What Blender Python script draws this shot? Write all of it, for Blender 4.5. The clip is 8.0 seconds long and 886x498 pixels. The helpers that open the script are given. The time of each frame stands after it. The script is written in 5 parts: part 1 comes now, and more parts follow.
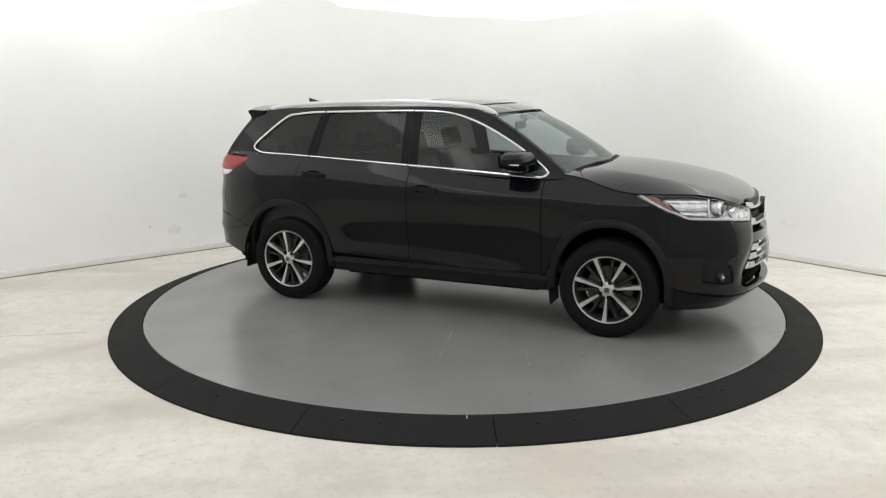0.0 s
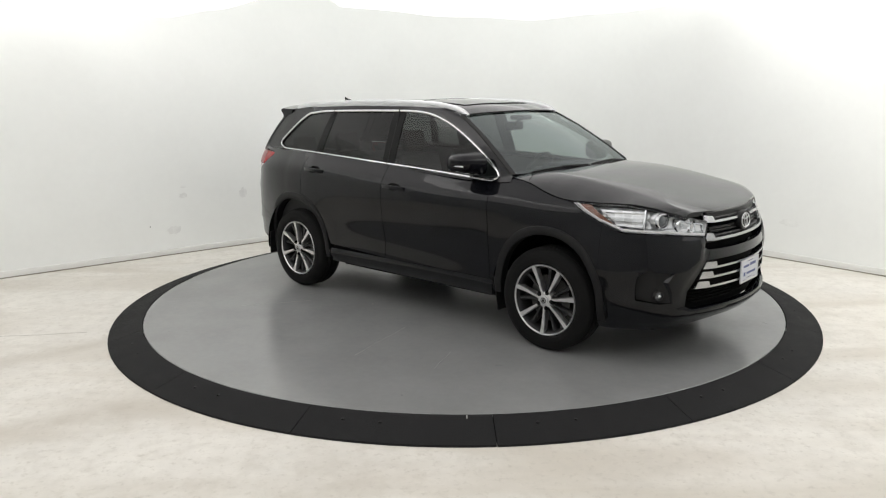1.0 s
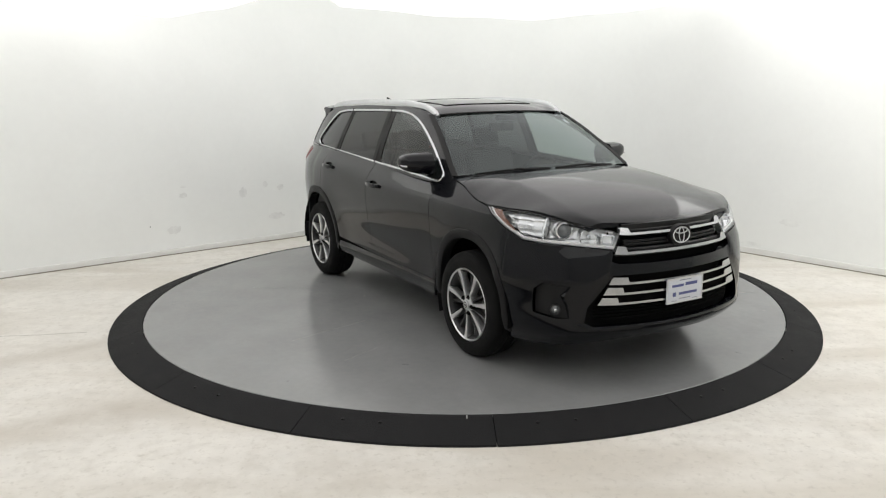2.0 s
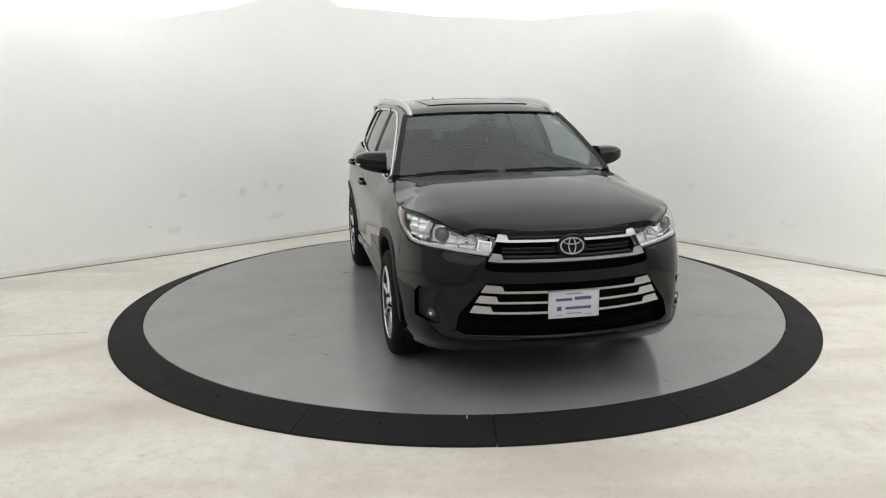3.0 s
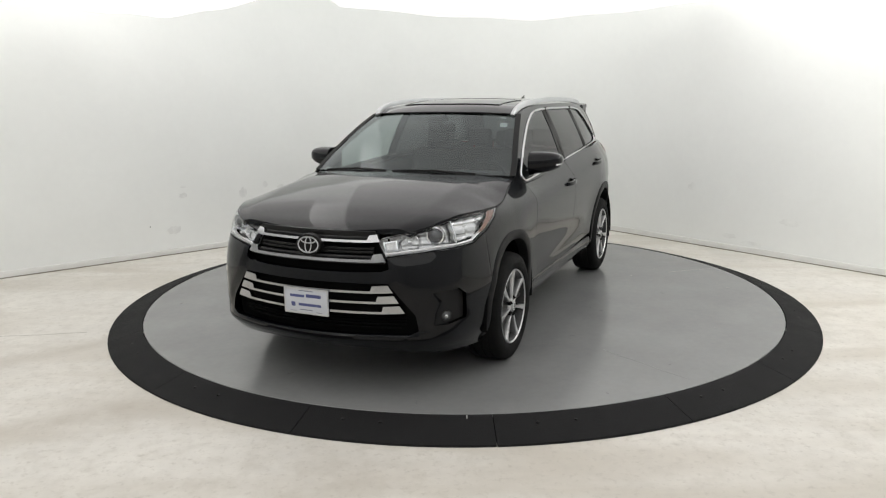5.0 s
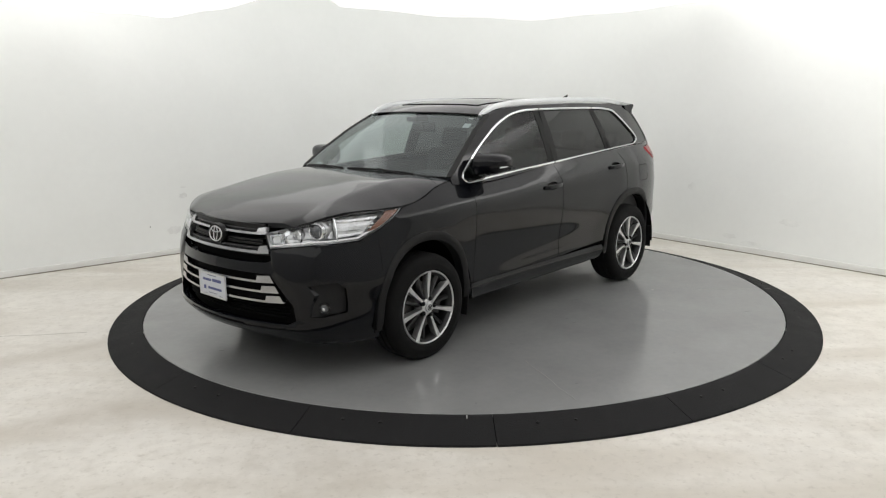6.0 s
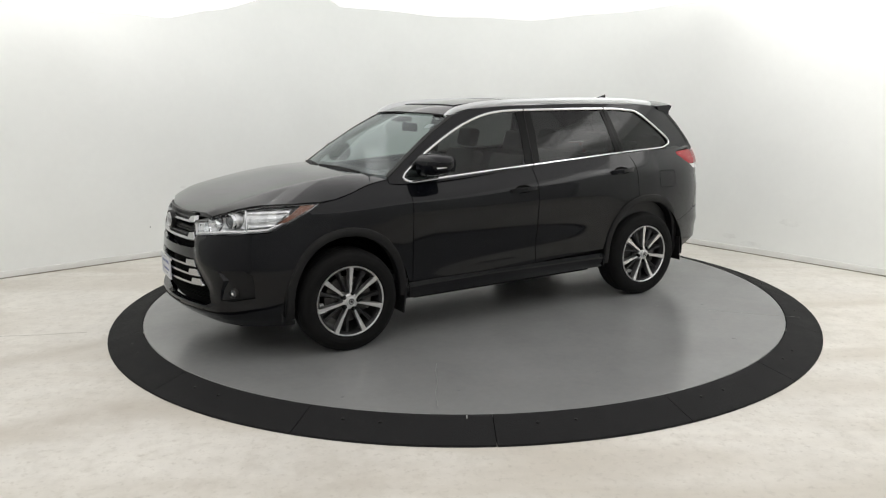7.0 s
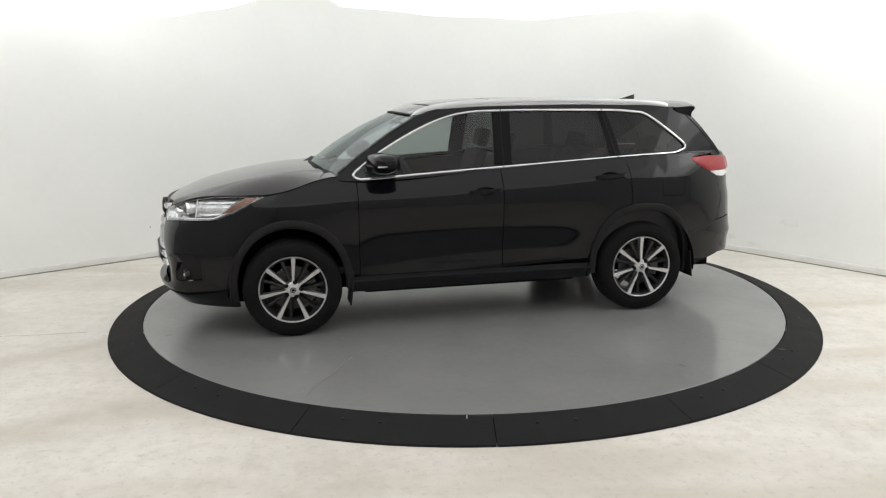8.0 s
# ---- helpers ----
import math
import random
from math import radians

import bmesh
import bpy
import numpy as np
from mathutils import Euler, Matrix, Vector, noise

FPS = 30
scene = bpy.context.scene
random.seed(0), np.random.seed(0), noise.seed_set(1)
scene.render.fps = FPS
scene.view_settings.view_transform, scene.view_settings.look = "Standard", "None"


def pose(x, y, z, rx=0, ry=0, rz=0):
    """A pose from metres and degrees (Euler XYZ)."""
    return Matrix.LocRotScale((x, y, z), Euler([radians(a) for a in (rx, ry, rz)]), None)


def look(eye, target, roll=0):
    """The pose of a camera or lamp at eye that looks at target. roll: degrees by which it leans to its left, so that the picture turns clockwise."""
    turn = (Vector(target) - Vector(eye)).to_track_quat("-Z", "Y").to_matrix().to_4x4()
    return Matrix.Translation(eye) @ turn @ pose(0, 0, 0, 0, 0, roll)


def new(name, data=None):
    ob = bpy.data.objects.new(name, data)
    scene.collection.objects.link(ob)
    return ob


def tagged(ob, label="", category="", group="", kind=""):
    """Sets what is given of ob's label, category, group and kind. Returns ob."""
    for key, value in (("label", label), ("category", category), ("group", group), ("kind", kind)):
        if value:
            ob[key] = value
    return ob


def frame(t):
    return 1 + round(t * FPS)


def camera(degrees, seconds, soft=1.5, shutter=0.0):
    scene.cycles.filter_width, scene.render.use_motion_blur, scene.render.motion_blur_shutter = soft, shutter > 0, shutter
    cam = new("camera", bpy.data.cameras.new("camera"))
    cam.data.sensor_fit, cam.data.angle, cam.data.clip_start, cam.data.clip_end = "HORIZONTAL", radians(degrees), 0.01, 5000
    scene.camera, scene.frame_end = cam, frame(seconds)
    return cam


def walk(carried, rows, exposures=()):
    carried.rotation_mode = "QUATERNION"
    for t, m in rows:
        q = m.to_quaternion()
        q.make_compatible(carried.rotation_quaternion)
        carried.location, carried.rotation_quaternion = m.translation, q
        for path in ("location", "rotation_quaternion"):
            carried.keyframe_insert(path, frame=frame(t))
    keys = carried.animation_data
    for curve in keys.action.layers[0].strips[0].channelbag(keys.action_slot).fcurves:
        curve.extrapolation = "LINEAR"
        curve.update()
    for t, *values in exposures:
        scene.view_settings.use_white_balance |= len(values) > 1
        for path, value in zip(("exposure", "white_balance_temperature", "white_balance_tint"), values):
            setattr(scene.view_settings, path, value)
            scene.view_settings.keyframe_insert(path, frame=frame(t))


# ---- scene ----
# ---- camera: fixed on its stand, at the height of a head ----
DECK = 0.072                       # top of the turntable above the floor
EYE = Vector((0.0, -6.6395, 1.7685 + DECK))
AIM = Vector((-0.02367479, 0.97858986, -0.20445389))
cam = camera(61.4, 8.0, soft=1.2)
VIEW = look(EYE, EYE + AIM * 6, -0.664)
walk(cam, [(0, VIEW), (8, VIEW)], [(0, 0.31), (1.5, 0.31), (3, 0.23), (4.5, 0.19), (6.5, 0.20), (8, 0.28)])

# ---- light ----
scene.view_settings.exposure = 0.0
world = bpy.data.worlds.new("world")
scene.world = world
world.use_nodes = True
world.node_tree.nodes["Background"].inputs[0].default_value = (0.9, 0.95, 1.0, 1)
world.node_tree.nodes["Background"].inputs[1].default_value = 0.05
CLOTH_GLOW = 0.78
# no lamp: even glow added to the ceiling to fill walls and floor
CEILING_GLOW = 0.80
WALL_LIGHT = 5.0


def unseen_lamp(x, y, z, length, width, turn, tilt, watts):
    """An unseen lamp without a fixture, added between the cloths and the wall."""
    d = bpy.data.lights.new("unseen_slot_lamp", "AREA")
    d.shape, d.size, d.size_y, d.energy, d.color = "RECTANGLE", length, width, watts, (1.0, 0.99, 0.975)
    ob = new("unseen_slot_lamp", d)
    ob.matrix_basis = pose(x, y, z, 0, 0, turn) @ pose(0, 0, 0, tilt, 0, 0)
    return ob


# added to brighten the two back walls, with a gap before the corner
for lx, ly, turn, length, wide, gain in ((-4.35, 0.1, 39.9, 3.0, 0.7, 0.4), (1.0, 3.35, -18, 1.8, 0.7, 0.12), (3.45, 0.25, -50.1, 2.8, 1.25, 3.3), (4.5, -1.45, -52, 3.0, 1.5, 4.1)):
    unseen_lamp(lx, ly, 3.08, length, wide, turn, 8, WALL_LIGHT * gain)


# ---- materials ----
def material(name, colour, rough=0.5, metal=0.0, coat=0.0, spec=0.5, vary=0.0, scale=8.0, bump=0.0, bump_scale=60.0, detail=4.0):
    """Principled surface with two scales of variation in tone and gloss and a fine relief."""
    m = bpy.data.materials.new(name)
    m.use_nodes = True
    t = m.node_tree
    b = t.nodes["Principled BSDF"]
    b.inputs["Base Color"].default_value = (*colour, 1)
    b.inputs["Roughness"].default_value = rough
    b.inputs["Metallic"].default_value = metal
    b.inputs["Coat Weight"].default_value = coat
    b.inputs["Coat Roughness"].default_value = 0.04
    b.inputs["Specular IOR Level"].default_value = spec
    co = t.nodes.new("ShaderNodeTexCoord")
    if vary:
        a = t.nodes.new("ShaderNodeTexNoise")
        a.inputs["Scale"].default_value, a.inputs["Detail"].default_value = scale, detail
        c = t.nodes.new("ShaderNodeTexNoise")
        c.inputs["Scale"].default_value, c.inputs["Detail"].default_value = scale * 11, 3
        t.links.new(co.outputs["Object"], a.inputs["Vector"])
        t.links.new(co.outputs["Object"], c.inputs["Vector"])
        s = t.nodes.new("ShaderNodeMath")
        s.operation = "MULTIPLY_ADD"
        s.inputs[1].default_value = 0.4
        t.links.new(c.outputs["Fac"], s.inputs[0])
        t.links.new(a.outputs["Fac"], s.inputs[2])
        r = t.nodes.new("ShaderNodeMapRange")
        r.inputs[1].default_value, r.inputs[2].default_value = 0.4, 1.0
        t.links.new(s.outputs[0], r.inputs[0])
        mix = t.nodes.new("ShaderNodeMix")
        mix.data_type = "RGBA"
        mix.inputs["A"].default_value = (*[k * (1 - vary) for k in colour], 1)
        mix.inputs["B"].default_value = (*[min(1, k * (1 + vary)) for k in colour], 1)
        t.links.new(r.outputs[0], mix.inputs["Factor"])
        t.links.new(mix.outputs["Result"], b.inputs["Base Color"])
        rr = t.nodes.new("ShaderNodeMapRange")
        rr.inputs[3].default_value, rr.inputs[4].default_value = rough * (1 - vary), min(1, rough * (1 + vary))
        t.links.new(s.outputs[0], rr.inputs[0])
        t.links.new(rr.outputs[0], b.inputs["Roughness"])
    if bump:
        n = t.nodes.new("ShaderNodeTexNoise")
        n.inputs["Scale"].default_value, n.inputs["Detail"].default_value = bump_scale, 3
        t.links.new(co.outputs["Object"], n.inputs["Vector"])
        k = t.nodes.new("ShaderNodeBump")
        k.inputs["Strength"].default_value, k.inputs["Distance"].default_value = bump, 0.01
        t.links.new(n.outputs["Fac"], k.inputs["Height"])
        t.links.new(k.outputs["Normal"], b.inputs["Normal"])
    return m


def glass(name, tint, gloss=1.0, rough=0.04, head_on=0.020):
    """Thin car glass: tinted see-through with a Fresnel gloss."""
    m = bpy.data.materials.new(name)
    m.use_nodes = True
    t = m.node_tree
    t.nodes.remove(t.nodes["Principled BSDF"])
    a, g, w, p, f, x = (t.nodes.new("ShaderNode" + k) for k in ("BsdfTransparent", "BsdfGlossy", "LayerWeight", "Math", "Math", "MixShader"))
    a.inputs[0].default_value = (*tint, 1)
    g.inputs["Color"].default_value = (gloss, gloss, gloss, 1)
    g.inputs["Roughness"].default_value = rough
    w.inputs[0].default_value = 0.5
    p.operation, f.operation = "POWER", "MULTIPLY_ADD"
    p.inputs[1].default_value, f.inputs[1].default_value, f.inputs[2].default_value = 5.0, 0.9, head_on
    t.links.new(w.outputs["Facing"], p.inputs[0])
    t.links.new(p.outputs[0], f.inputs[0])
    t.links.new(f.outputs[0], x.inputs[0])
    t.links.new(a.outputs[0], x.inputs[1])
    t.links.new(g.outputs[0], x.inputs[2])
    t.links.new(x.outputs[0], t.nodes["Material Output"].inputs[0])
    return m


def glowing(name, colour, strength, base=0.85):
    m = bpy.data.materials.new(name)
    m.use_nodes = True
    b = m.node_tree.nodes["Principled BSDF"]
    b.inputs["Base Color"].default_value = (base, base * 0.985, base * 0.98, 1)
    b.inputs["Roughness"].default_value = 0.9
    b.inputs["Emission Color"].default_value = (*colour, 1)
    b.inputs["Emission Strength"].default_value = strength
    return m


PAINT = material("black_metallic_paint", (0.0022, 0.0026, 0.0040), 0.4, 0.0, 1.0, 0.04, 0.12, 3.0)
PAINT.node_tree.nodes["Principled BSDF"].inputs["Coat Roughness"].default_value = 0.065
PAINT.node_tree.nodes["Principled BSDF"].inputs["Coat IOR"].default_value = 1.33
PLASTIC = material("black_plastic", (0.0065, 0.0065, 0.007), 0.5, 0, 0, 0.28, 0.25, 6, 0.15, 400)
GRILLE = material("grille_black", (0.005, 0.005, 0.005), 0.4, 0, 0, 0.25, 0.2, 10)
POST = material("gloss_black_post", (0.003, 0.003, 0.003), 0.3, 0, 0, 0.12)
DARK = material("underbody_black", (0.004, 0.004, 0.004), 0.9, 0, 0, 0.1)
CHROME = material("chrome", (0.64, 0.65, 0.66), 0.12, 1.0, 0, 0.5, 0.06, 9)
BAR_CHROME = material("satin_chrome", (0.47, 0.475, 0.485), 0.2, 1.0, 0, 0.5, 0.08, 9)
SATIN = material("satin_silver_rail", (0.62, 0.63, 0.64), 0.3, 0.85, 0, 0.5, 0.08, 9)
ALLOY = material("machined_alloy", (0.62, 0.62, 0.625), 0.28, 0.9, 0, 0.5, 0.1, 20)
ALLOY_DARK = material("grey_painted_alloy", (0.012, 0.012, 0.013), 0.42, 0.2, 0.1, 0.5, 0.15, 20)
STEEL = material("brake_steel", (0.07, 0.068, 0.066), 0.45, 0.9, 0, 0.5, 0.2, 25)
RUBBER = material("tyre_rubber", (0.0055, 0.0055, 0.0055), 0.75, 0, 0, 0.18, 0.3, 12, 0.3, 200)
SEAL = material("rubber_seal", (0.006, 0.006, 0.006), 0.6, 0, 0, 0.3)
TRIM = material("grey_cabin_trim", (0.045, 0.045, 0.046), 0.7, 0, 0, 0.3, 0.2, 8)
LEATHER = material("black_leather", (0.020, 0.020, 0.021), 0.5, 0, 0, 0.3, 0.2, 10)
HEADLINER = material("grey_headliner", (0.30, 0.30, 0.29), 0.9, 0, 0, 0.2, 0.1, 20)
AMBER = material("amber_reflector", (0.15, 0.055, 0.028), 0.3, 0, 0.4, 0.5, 0.15, 40)
RED = material("red_lamp_lens", (0.26, 0.010, 0.014), 0.25, 0, 0.15, 0.3, 0.12, 30)
CLEAR = material("clear_lamp_lens", (0.78, 0.78, 0.78), 0.12, 0.2, 0.8, 0.5, 0.1, 30)
MIRROR = material("reflector", (0.85, 0.85, 0.86), 0.1, 1.0, 0, 0.5)
HOUSING = material("silver_lamp_housing", (0.66, 0.665, 0.67), 0.34, 0.75, 0, 0.5, 0.10, 28)
LAMP_SILVER = material("bright_lamp_reflector", (0.66, 0.665, 0.67), 0.30, 0.85, 0, 0.5, 0.10, 40)
LAMP_GLASS = material("projector_glass", (0.08, 0.085, 0.09), 0.08, 0.3, 0.6, 0.5)
PLATE = material("white_plate", (0.58, 0.60, 0.65), 0.4, 0, 0.3, 0.5, 0.05, 30)
PLATE_INK = material("blue_ink", (0.07, 0.085, 0.22), 0.5)
PLATE_DARK = material("grey_ink", (0.16, 0.17, 0.22), 0.5)
BLACK_GLASS = material("black_roof_glass", (0.004, 0.004, 0.004), 0.06, 0, 0, 0.5)
PAPER = material("white_sticker", (0.75, 0.75, 0.75), 0.6, 0, 0, 0.3, 0.1, 60)
WINDSCREEN = glass("windscreen_glass", (0.50, 0.560, 0.555), head_on=0.088)
WINDSCREEN.node_tree.nodes["Math.001"].inputs[1].default_value = 0.6
WINDSCREEN.node_tree.nodes["Glossy BSDF"].inputs["Color"].default_value = (0.90, 0.965, 0.975, 1)
DOOR_GLASS = glass("door_glass", (0.50, 0.545, 0.53), head_on=0.026)
PRIVACY = glass("privacy_glass", (0.10, 0.105, 0.105), head_on=0.026)
LENS = glass("headlamp_lens", (0.95, 0.96, 0.97), rough=0.0)
WALL = material("white_wall_paint", (0.87, 0.885, 0.867), 0.75, 0, 0, 0.25, 0.025, 1.2, 0.06, 90)
# for the unseen walls only: greyed to cut fill light and reflections
WALL_UNSEEN = material("unseen_wall_grey", (0.55, 0.555, 0.555), 0.75, 0, 0, 0.25, 0.04, 1.2, 0.06, 90)
BASE = material("baseboard_paint", (0.70, 0.70, 0.675), 0.5, 0, 0, 0.3, 0.06, 9)

MAT = material("ring_rubber", (0.0115, 0.0115, 0.012), 0.7, 0, 0, 0.16, 0.22, 7, 0.35, 120)
CLOTH = glowing("lit_diffuser_cloth", (1.0, 0.985, 0.975), CLOTH_GLOW)
# copy of the cloth, its weaker light put into a greyer base colour
CLOTH_DIM = glowing("dimmer_diffuser_cloth", (1.0, 0.982, 0.975), 0.80, 0.45)
CEILING = glowing("ceiling_fill_glow", (0.985, 0.995, 0.98), CEILING_GLOW)


def concrete_floor():
    """Pale sealed concrete: broad stains, faint streaks, fine pores."""
    m = material("pale_concrete", (0.665, 0.640, 0.592), 0.42, 0, 0, 0.4, 0.13, 0.9, 0.05, 50, 8.0)
    t = m.node_tree
    b = t.nodes["Principled BSDF"]
    old = b.inputs["Base Color"].links[0].from_socket
    co = t.nodes.new("ShaderNodeTexCoord")
    mp = t.nodes.new("ShaderNodeMapping")
    mp.inputs["Rotation"].default_value = (0, 0, 0.35)
    mp.inputs["Scale"].default_value = (0.35, 1.6, 1)
    n = t.nodes.new("ShaderNodeTexNoise")
    n.inputs["Scale"].default_value, n.inputs["Detail"].default_value, n.inputs["Distortion"].default_value = 1.3, 7, 0.6
    r = t.nodes.new("ShaderNodeMapRange")
    r.inputs[1].default_value, r.inputs[2].default_value, r.inputs[3].default_value, r.inputs[4].default_value = 0.44, 0.68, 0.0, 0.62
    x = t.nodes.new("ShaderNodeMix")
    x.data_type = "RGBA"
    x.inputs["B"].default_value = (0.50, 0.455, 0.385, 1)
    t.links.new(co.outputs["Object"], mp.inputs["Vector"])
    t.links.new(mp.outputs[0], n.inputs["Vector"])
    t.links.new(n.outputs["Fac"], r.inputs[0])
    t.links.new(r.outputs[0], x.inputs["Factor"])
    t.links.new(old, x.inputs["A"])
    # small blotches and pores at hand's width
    n2 = t.nodes.new("ShaderNodeTexNoise")
    n2.inputs["Scale"].default_value, n2.inputs["Detail"].default_value, n2.inputs["Roughness"].default_value = 7.0, 9, 0.68
    r2 = t.nodes.new("ShaderNodeMapRange")
    r2.inputs[1].default_value, r2.inputs[2].default_value, r2.inputs[3].default_value, r2.inputs[4].default_value = 0.47, 0.72, 0.0, 0.7
    y = t.nodes.new("ShaderNodeMix")
    y.data_type = "RGBA"
    y.inputs["B"].default_value = (0.52, 0.49, 0.435, 1)
    t.links.new(co.outputs["Object"], n2.inputs["Vector"])
    t.links.new(n2.outputs["Fac"], r2.inputs[0])
    t.links.new(r2.outputs[0], y.inputs["Factor"])
    t.links.new(x.outputs["Result"], y.inputs["A"])
    # two worn tracks that lead up to the ramp, and a broad darker band nearer
    last = y.outputs["Result"]
    n3 = t.nodes.new("ShaderNodeTexNoise")
    n3.inputs["Scale"].default_value, n3.inputs["Detail"].default_value, n3.inputs["Roughness"].default_value = 2.6, 8, 0.6
    t.links.new(co.outputs["Object"], n3.inputs["Vector"])
    n4 = t.nodes.new("ShaderNodeMapRange")
    n4.inputs[1].default_value, n4.inputs[2].default_value = 0.30, 0.72
    t.links.new(n3.outputs["Fac"], n4.inputs[0])
    for ax, ay, bx, by, wide, much in ((-3.30, -1.72, -2.75, -1.26, 0.20, 0.55), (-2.56, -2.86, -1.95, -2.46, 0.34, 0.75), (-1.9, -4.1, -0.6, -3.45, 0.8, 0.6)):
        way = Vector((bx - ax, by - ay, 0)).normalized()
        across = Vector((-way.y, way.x, 0))
        facs = []
        for v, lo, hi in ((across, wide, 0.0), (way, way.dot(Vector((bx, by, 0))) + 0.9, way.dot(Vector((bx, by, 0))) - 0.2)):
            dot = t.nodes.new("ShaderNodeVectorMath")
            dot.operation = "DOT_PRODUCT"
            dot.inputs[1].default_value = v
            t.links.new(co.outputs["Object"], dot.inputs[0])
            val = dot.outputs["Value"]
            if v is across:
                d = t.nodes.new("ShaderNodeMath")
                d.operation = "SUBTRACT"
                d.inputs[1].default_value = across.dot(Vector((ax, ay, 0)))
                t.links.new(val, d.inputs[0])
                w = t.nodes.new("ShaderNodeMath")
                w.operation = "ABSOLUTE"
                t.links.new(d.outputs[0], w.inputs[0])
                val = w.outputs[0]
            fade = t.nodes.new("ShaderNodeMapRange")
            fade.interpolation_type = "SMOOTHSTEP"
            fade.inputs[1].default_value, fade.inputs[2].default_value = hi, lo
            fade.inputs[3].default_value, fade.inputs[4].default_value = 1.0, 0.0
            t.links.new(val, fade.inputs[0])
            facs.append(fade.outputs[0])
        p1, p2, p3 = (t.nodes.new("ShaderNodeMath") for _ in range(3))
        p1.operation = p2.operation = p3.operation = "MULTIPLY"
        p3.inputs[1].default_value = 1.2 * much
        t.links.new(facs[0], p1.inputs[0])
        t.links.new(facs[1], p1.inputs[1])
        t.links.new(p1.outputs[0], p2.inputs[0])
        t.links.new(n4.outputs[0], p2.inputs[1])
        t.links.new(p2.outputs[0], p3.inputs[0])
        p3.use_clamp = True
        z = t.nodes.new("ShaderNodeMix")
        z.data_type = "RGBA"
        z.inputs["B"].default_value = (0.435, 0.395, 0.335, 1)
        t.links.new(p3.outputs[0], z.inputs["Factor"])
        t.links.new(last, z.inputs["A"])
        last = z.outputs["Result"]
    # fine dark specks
    sp = t.nodes.new("ShaderNodeTexNoise")
    sp.inputs["Scale"].default_value, sp.inputs["Detail"].default_value, sp.inputs["Roughness"].default_value = 24.0, 6, 0.7
    sr = t.nodes.new("ShaderNodeMapRange")
    sr.inputs[1].default_value, sr.inputs[2].default_value, sr.inputs[3].default_value, sr.inputs[4].default_value = 0.54, 0.78, 0.0, 0.85
    sx = t.nodes.new("ShaderNodeMix")
    sx.data_type = "RGBA"
    sx.inputs["B"].default_value = (0.42, 0.39, 0.34, 1)
    t.links.new(co.outputs["Object"], sp.inputs["Vector"])
    t.links.new(sp.outputs["Fac"], sr.inputs[0])
    t.links.new(sr.outputs[0], sx.inputs["Factor"])
    t.links.new(last, sx.inputs["A"])
    t.links.new(sx.outputs["Result"], b.inputs["Base Color"])
    return m


CONCRETE = concrete_floor()
DISC = material("grey_satin_deck", (0.212, 0.215, 0.213), 0.19, 0.0, 0.0, 0.75, 0.10, 2.0, 0.02, 160, 6.0)
SCUFF = material("deck_scuff", (0.10, 0.10, 0.098), 0.6)
CHIP = material("deck_chip", (0.29, 0.29, 0.28), 0.6)
SCRATCH = material("deck_scratch", (0.155, 0.155, 0.15), 0.45, 0, 0, 0.5, 0.2, 12)
SEAM = material("dark_joint", (0.26, 0.24, 0.20), 0.9, 0, 0, 0.2, 0.3, 6)
WALL_FAINT = material("faint_smudge_on_wall", (0.835, 0.848, 0.83), 0.8, 0, 0, 0.2, 0.08, 10)
WALL_MARK = material("grey_scuff_on_wall", (0.79, 0.80, 0.785), 0.8, 0, 0, 0.2, 0.10, 14)


# ---- mesh helpers ----
def part(name, bm, mat, parent=None, label="", smooth=True):
    me = bpy.data.meshes.new(name)
    bm.normal_update()
    bm.to_mesh(me)
    bm.free()
    if smooth:
        me.polygons.foreach_set("use_smooth", [True] * len(me.polygons))
        me.set_sharp_from_angle(angle=radians(38))
    me.materials.append(mat)
    ob = new(name, me)
    if parent:
        ob.parent = parent
    return tagged(ob, label)


def thing(name, label, category, group="", m=None):
    ob = tagged(new(name), label, category, group)
    ob.empty_display_size = 0.2
    if m:
        ob.matrix_basis = m
    return ob


def curve(points):
    """A smooth function through (x, value) points: monotone cubic, flat outside."""
    p = sorted(points)
    xs, ys = [a for a, _ in p], [b for _, b in p]
    d = [(ys[i + 1] - ys[i]) / (xs[i + 1] - xs[i]) for i in range(len(p) - 1)]
    s = [d[0]] + [0 if d[i - 1] * d[i] <= 0 else 2 * d[i - 1] * d[i] / (d[i - 1] + d[i]) for i in range(1, len(d))] + [d[-1]]

    def f(x):
        if x <= xs[0]:
            return ys[0]
        if x >= xs[-1]:
            return ys[-1]
        i = max(k for k in range(len(xs) - 1) if xs[k] <= x)
        h = xs[i + 1] - xs[i]
        t = (x - xs[i]) / h
        return (ys[i] * (1 + 2 * t) * (1 - t) ** 2 + s[i] * h * t * (1 - t) ** 2
                + ys[i + 1] * t * t * (3 - 2 * t) + s[i + 1] * h * t * t * (t - 1))
    return f


def inside(poly, x, y):
    c = False
    for i in range(len(poly)):
        (x1, y1), (x2, y2) = poly[i - 1], poly[i]
        if (y1 > y) != (y2 > y) and x < (x2 - x1) * (y - y1) / (y2 - y1) + x1:
            c = not c
    return c


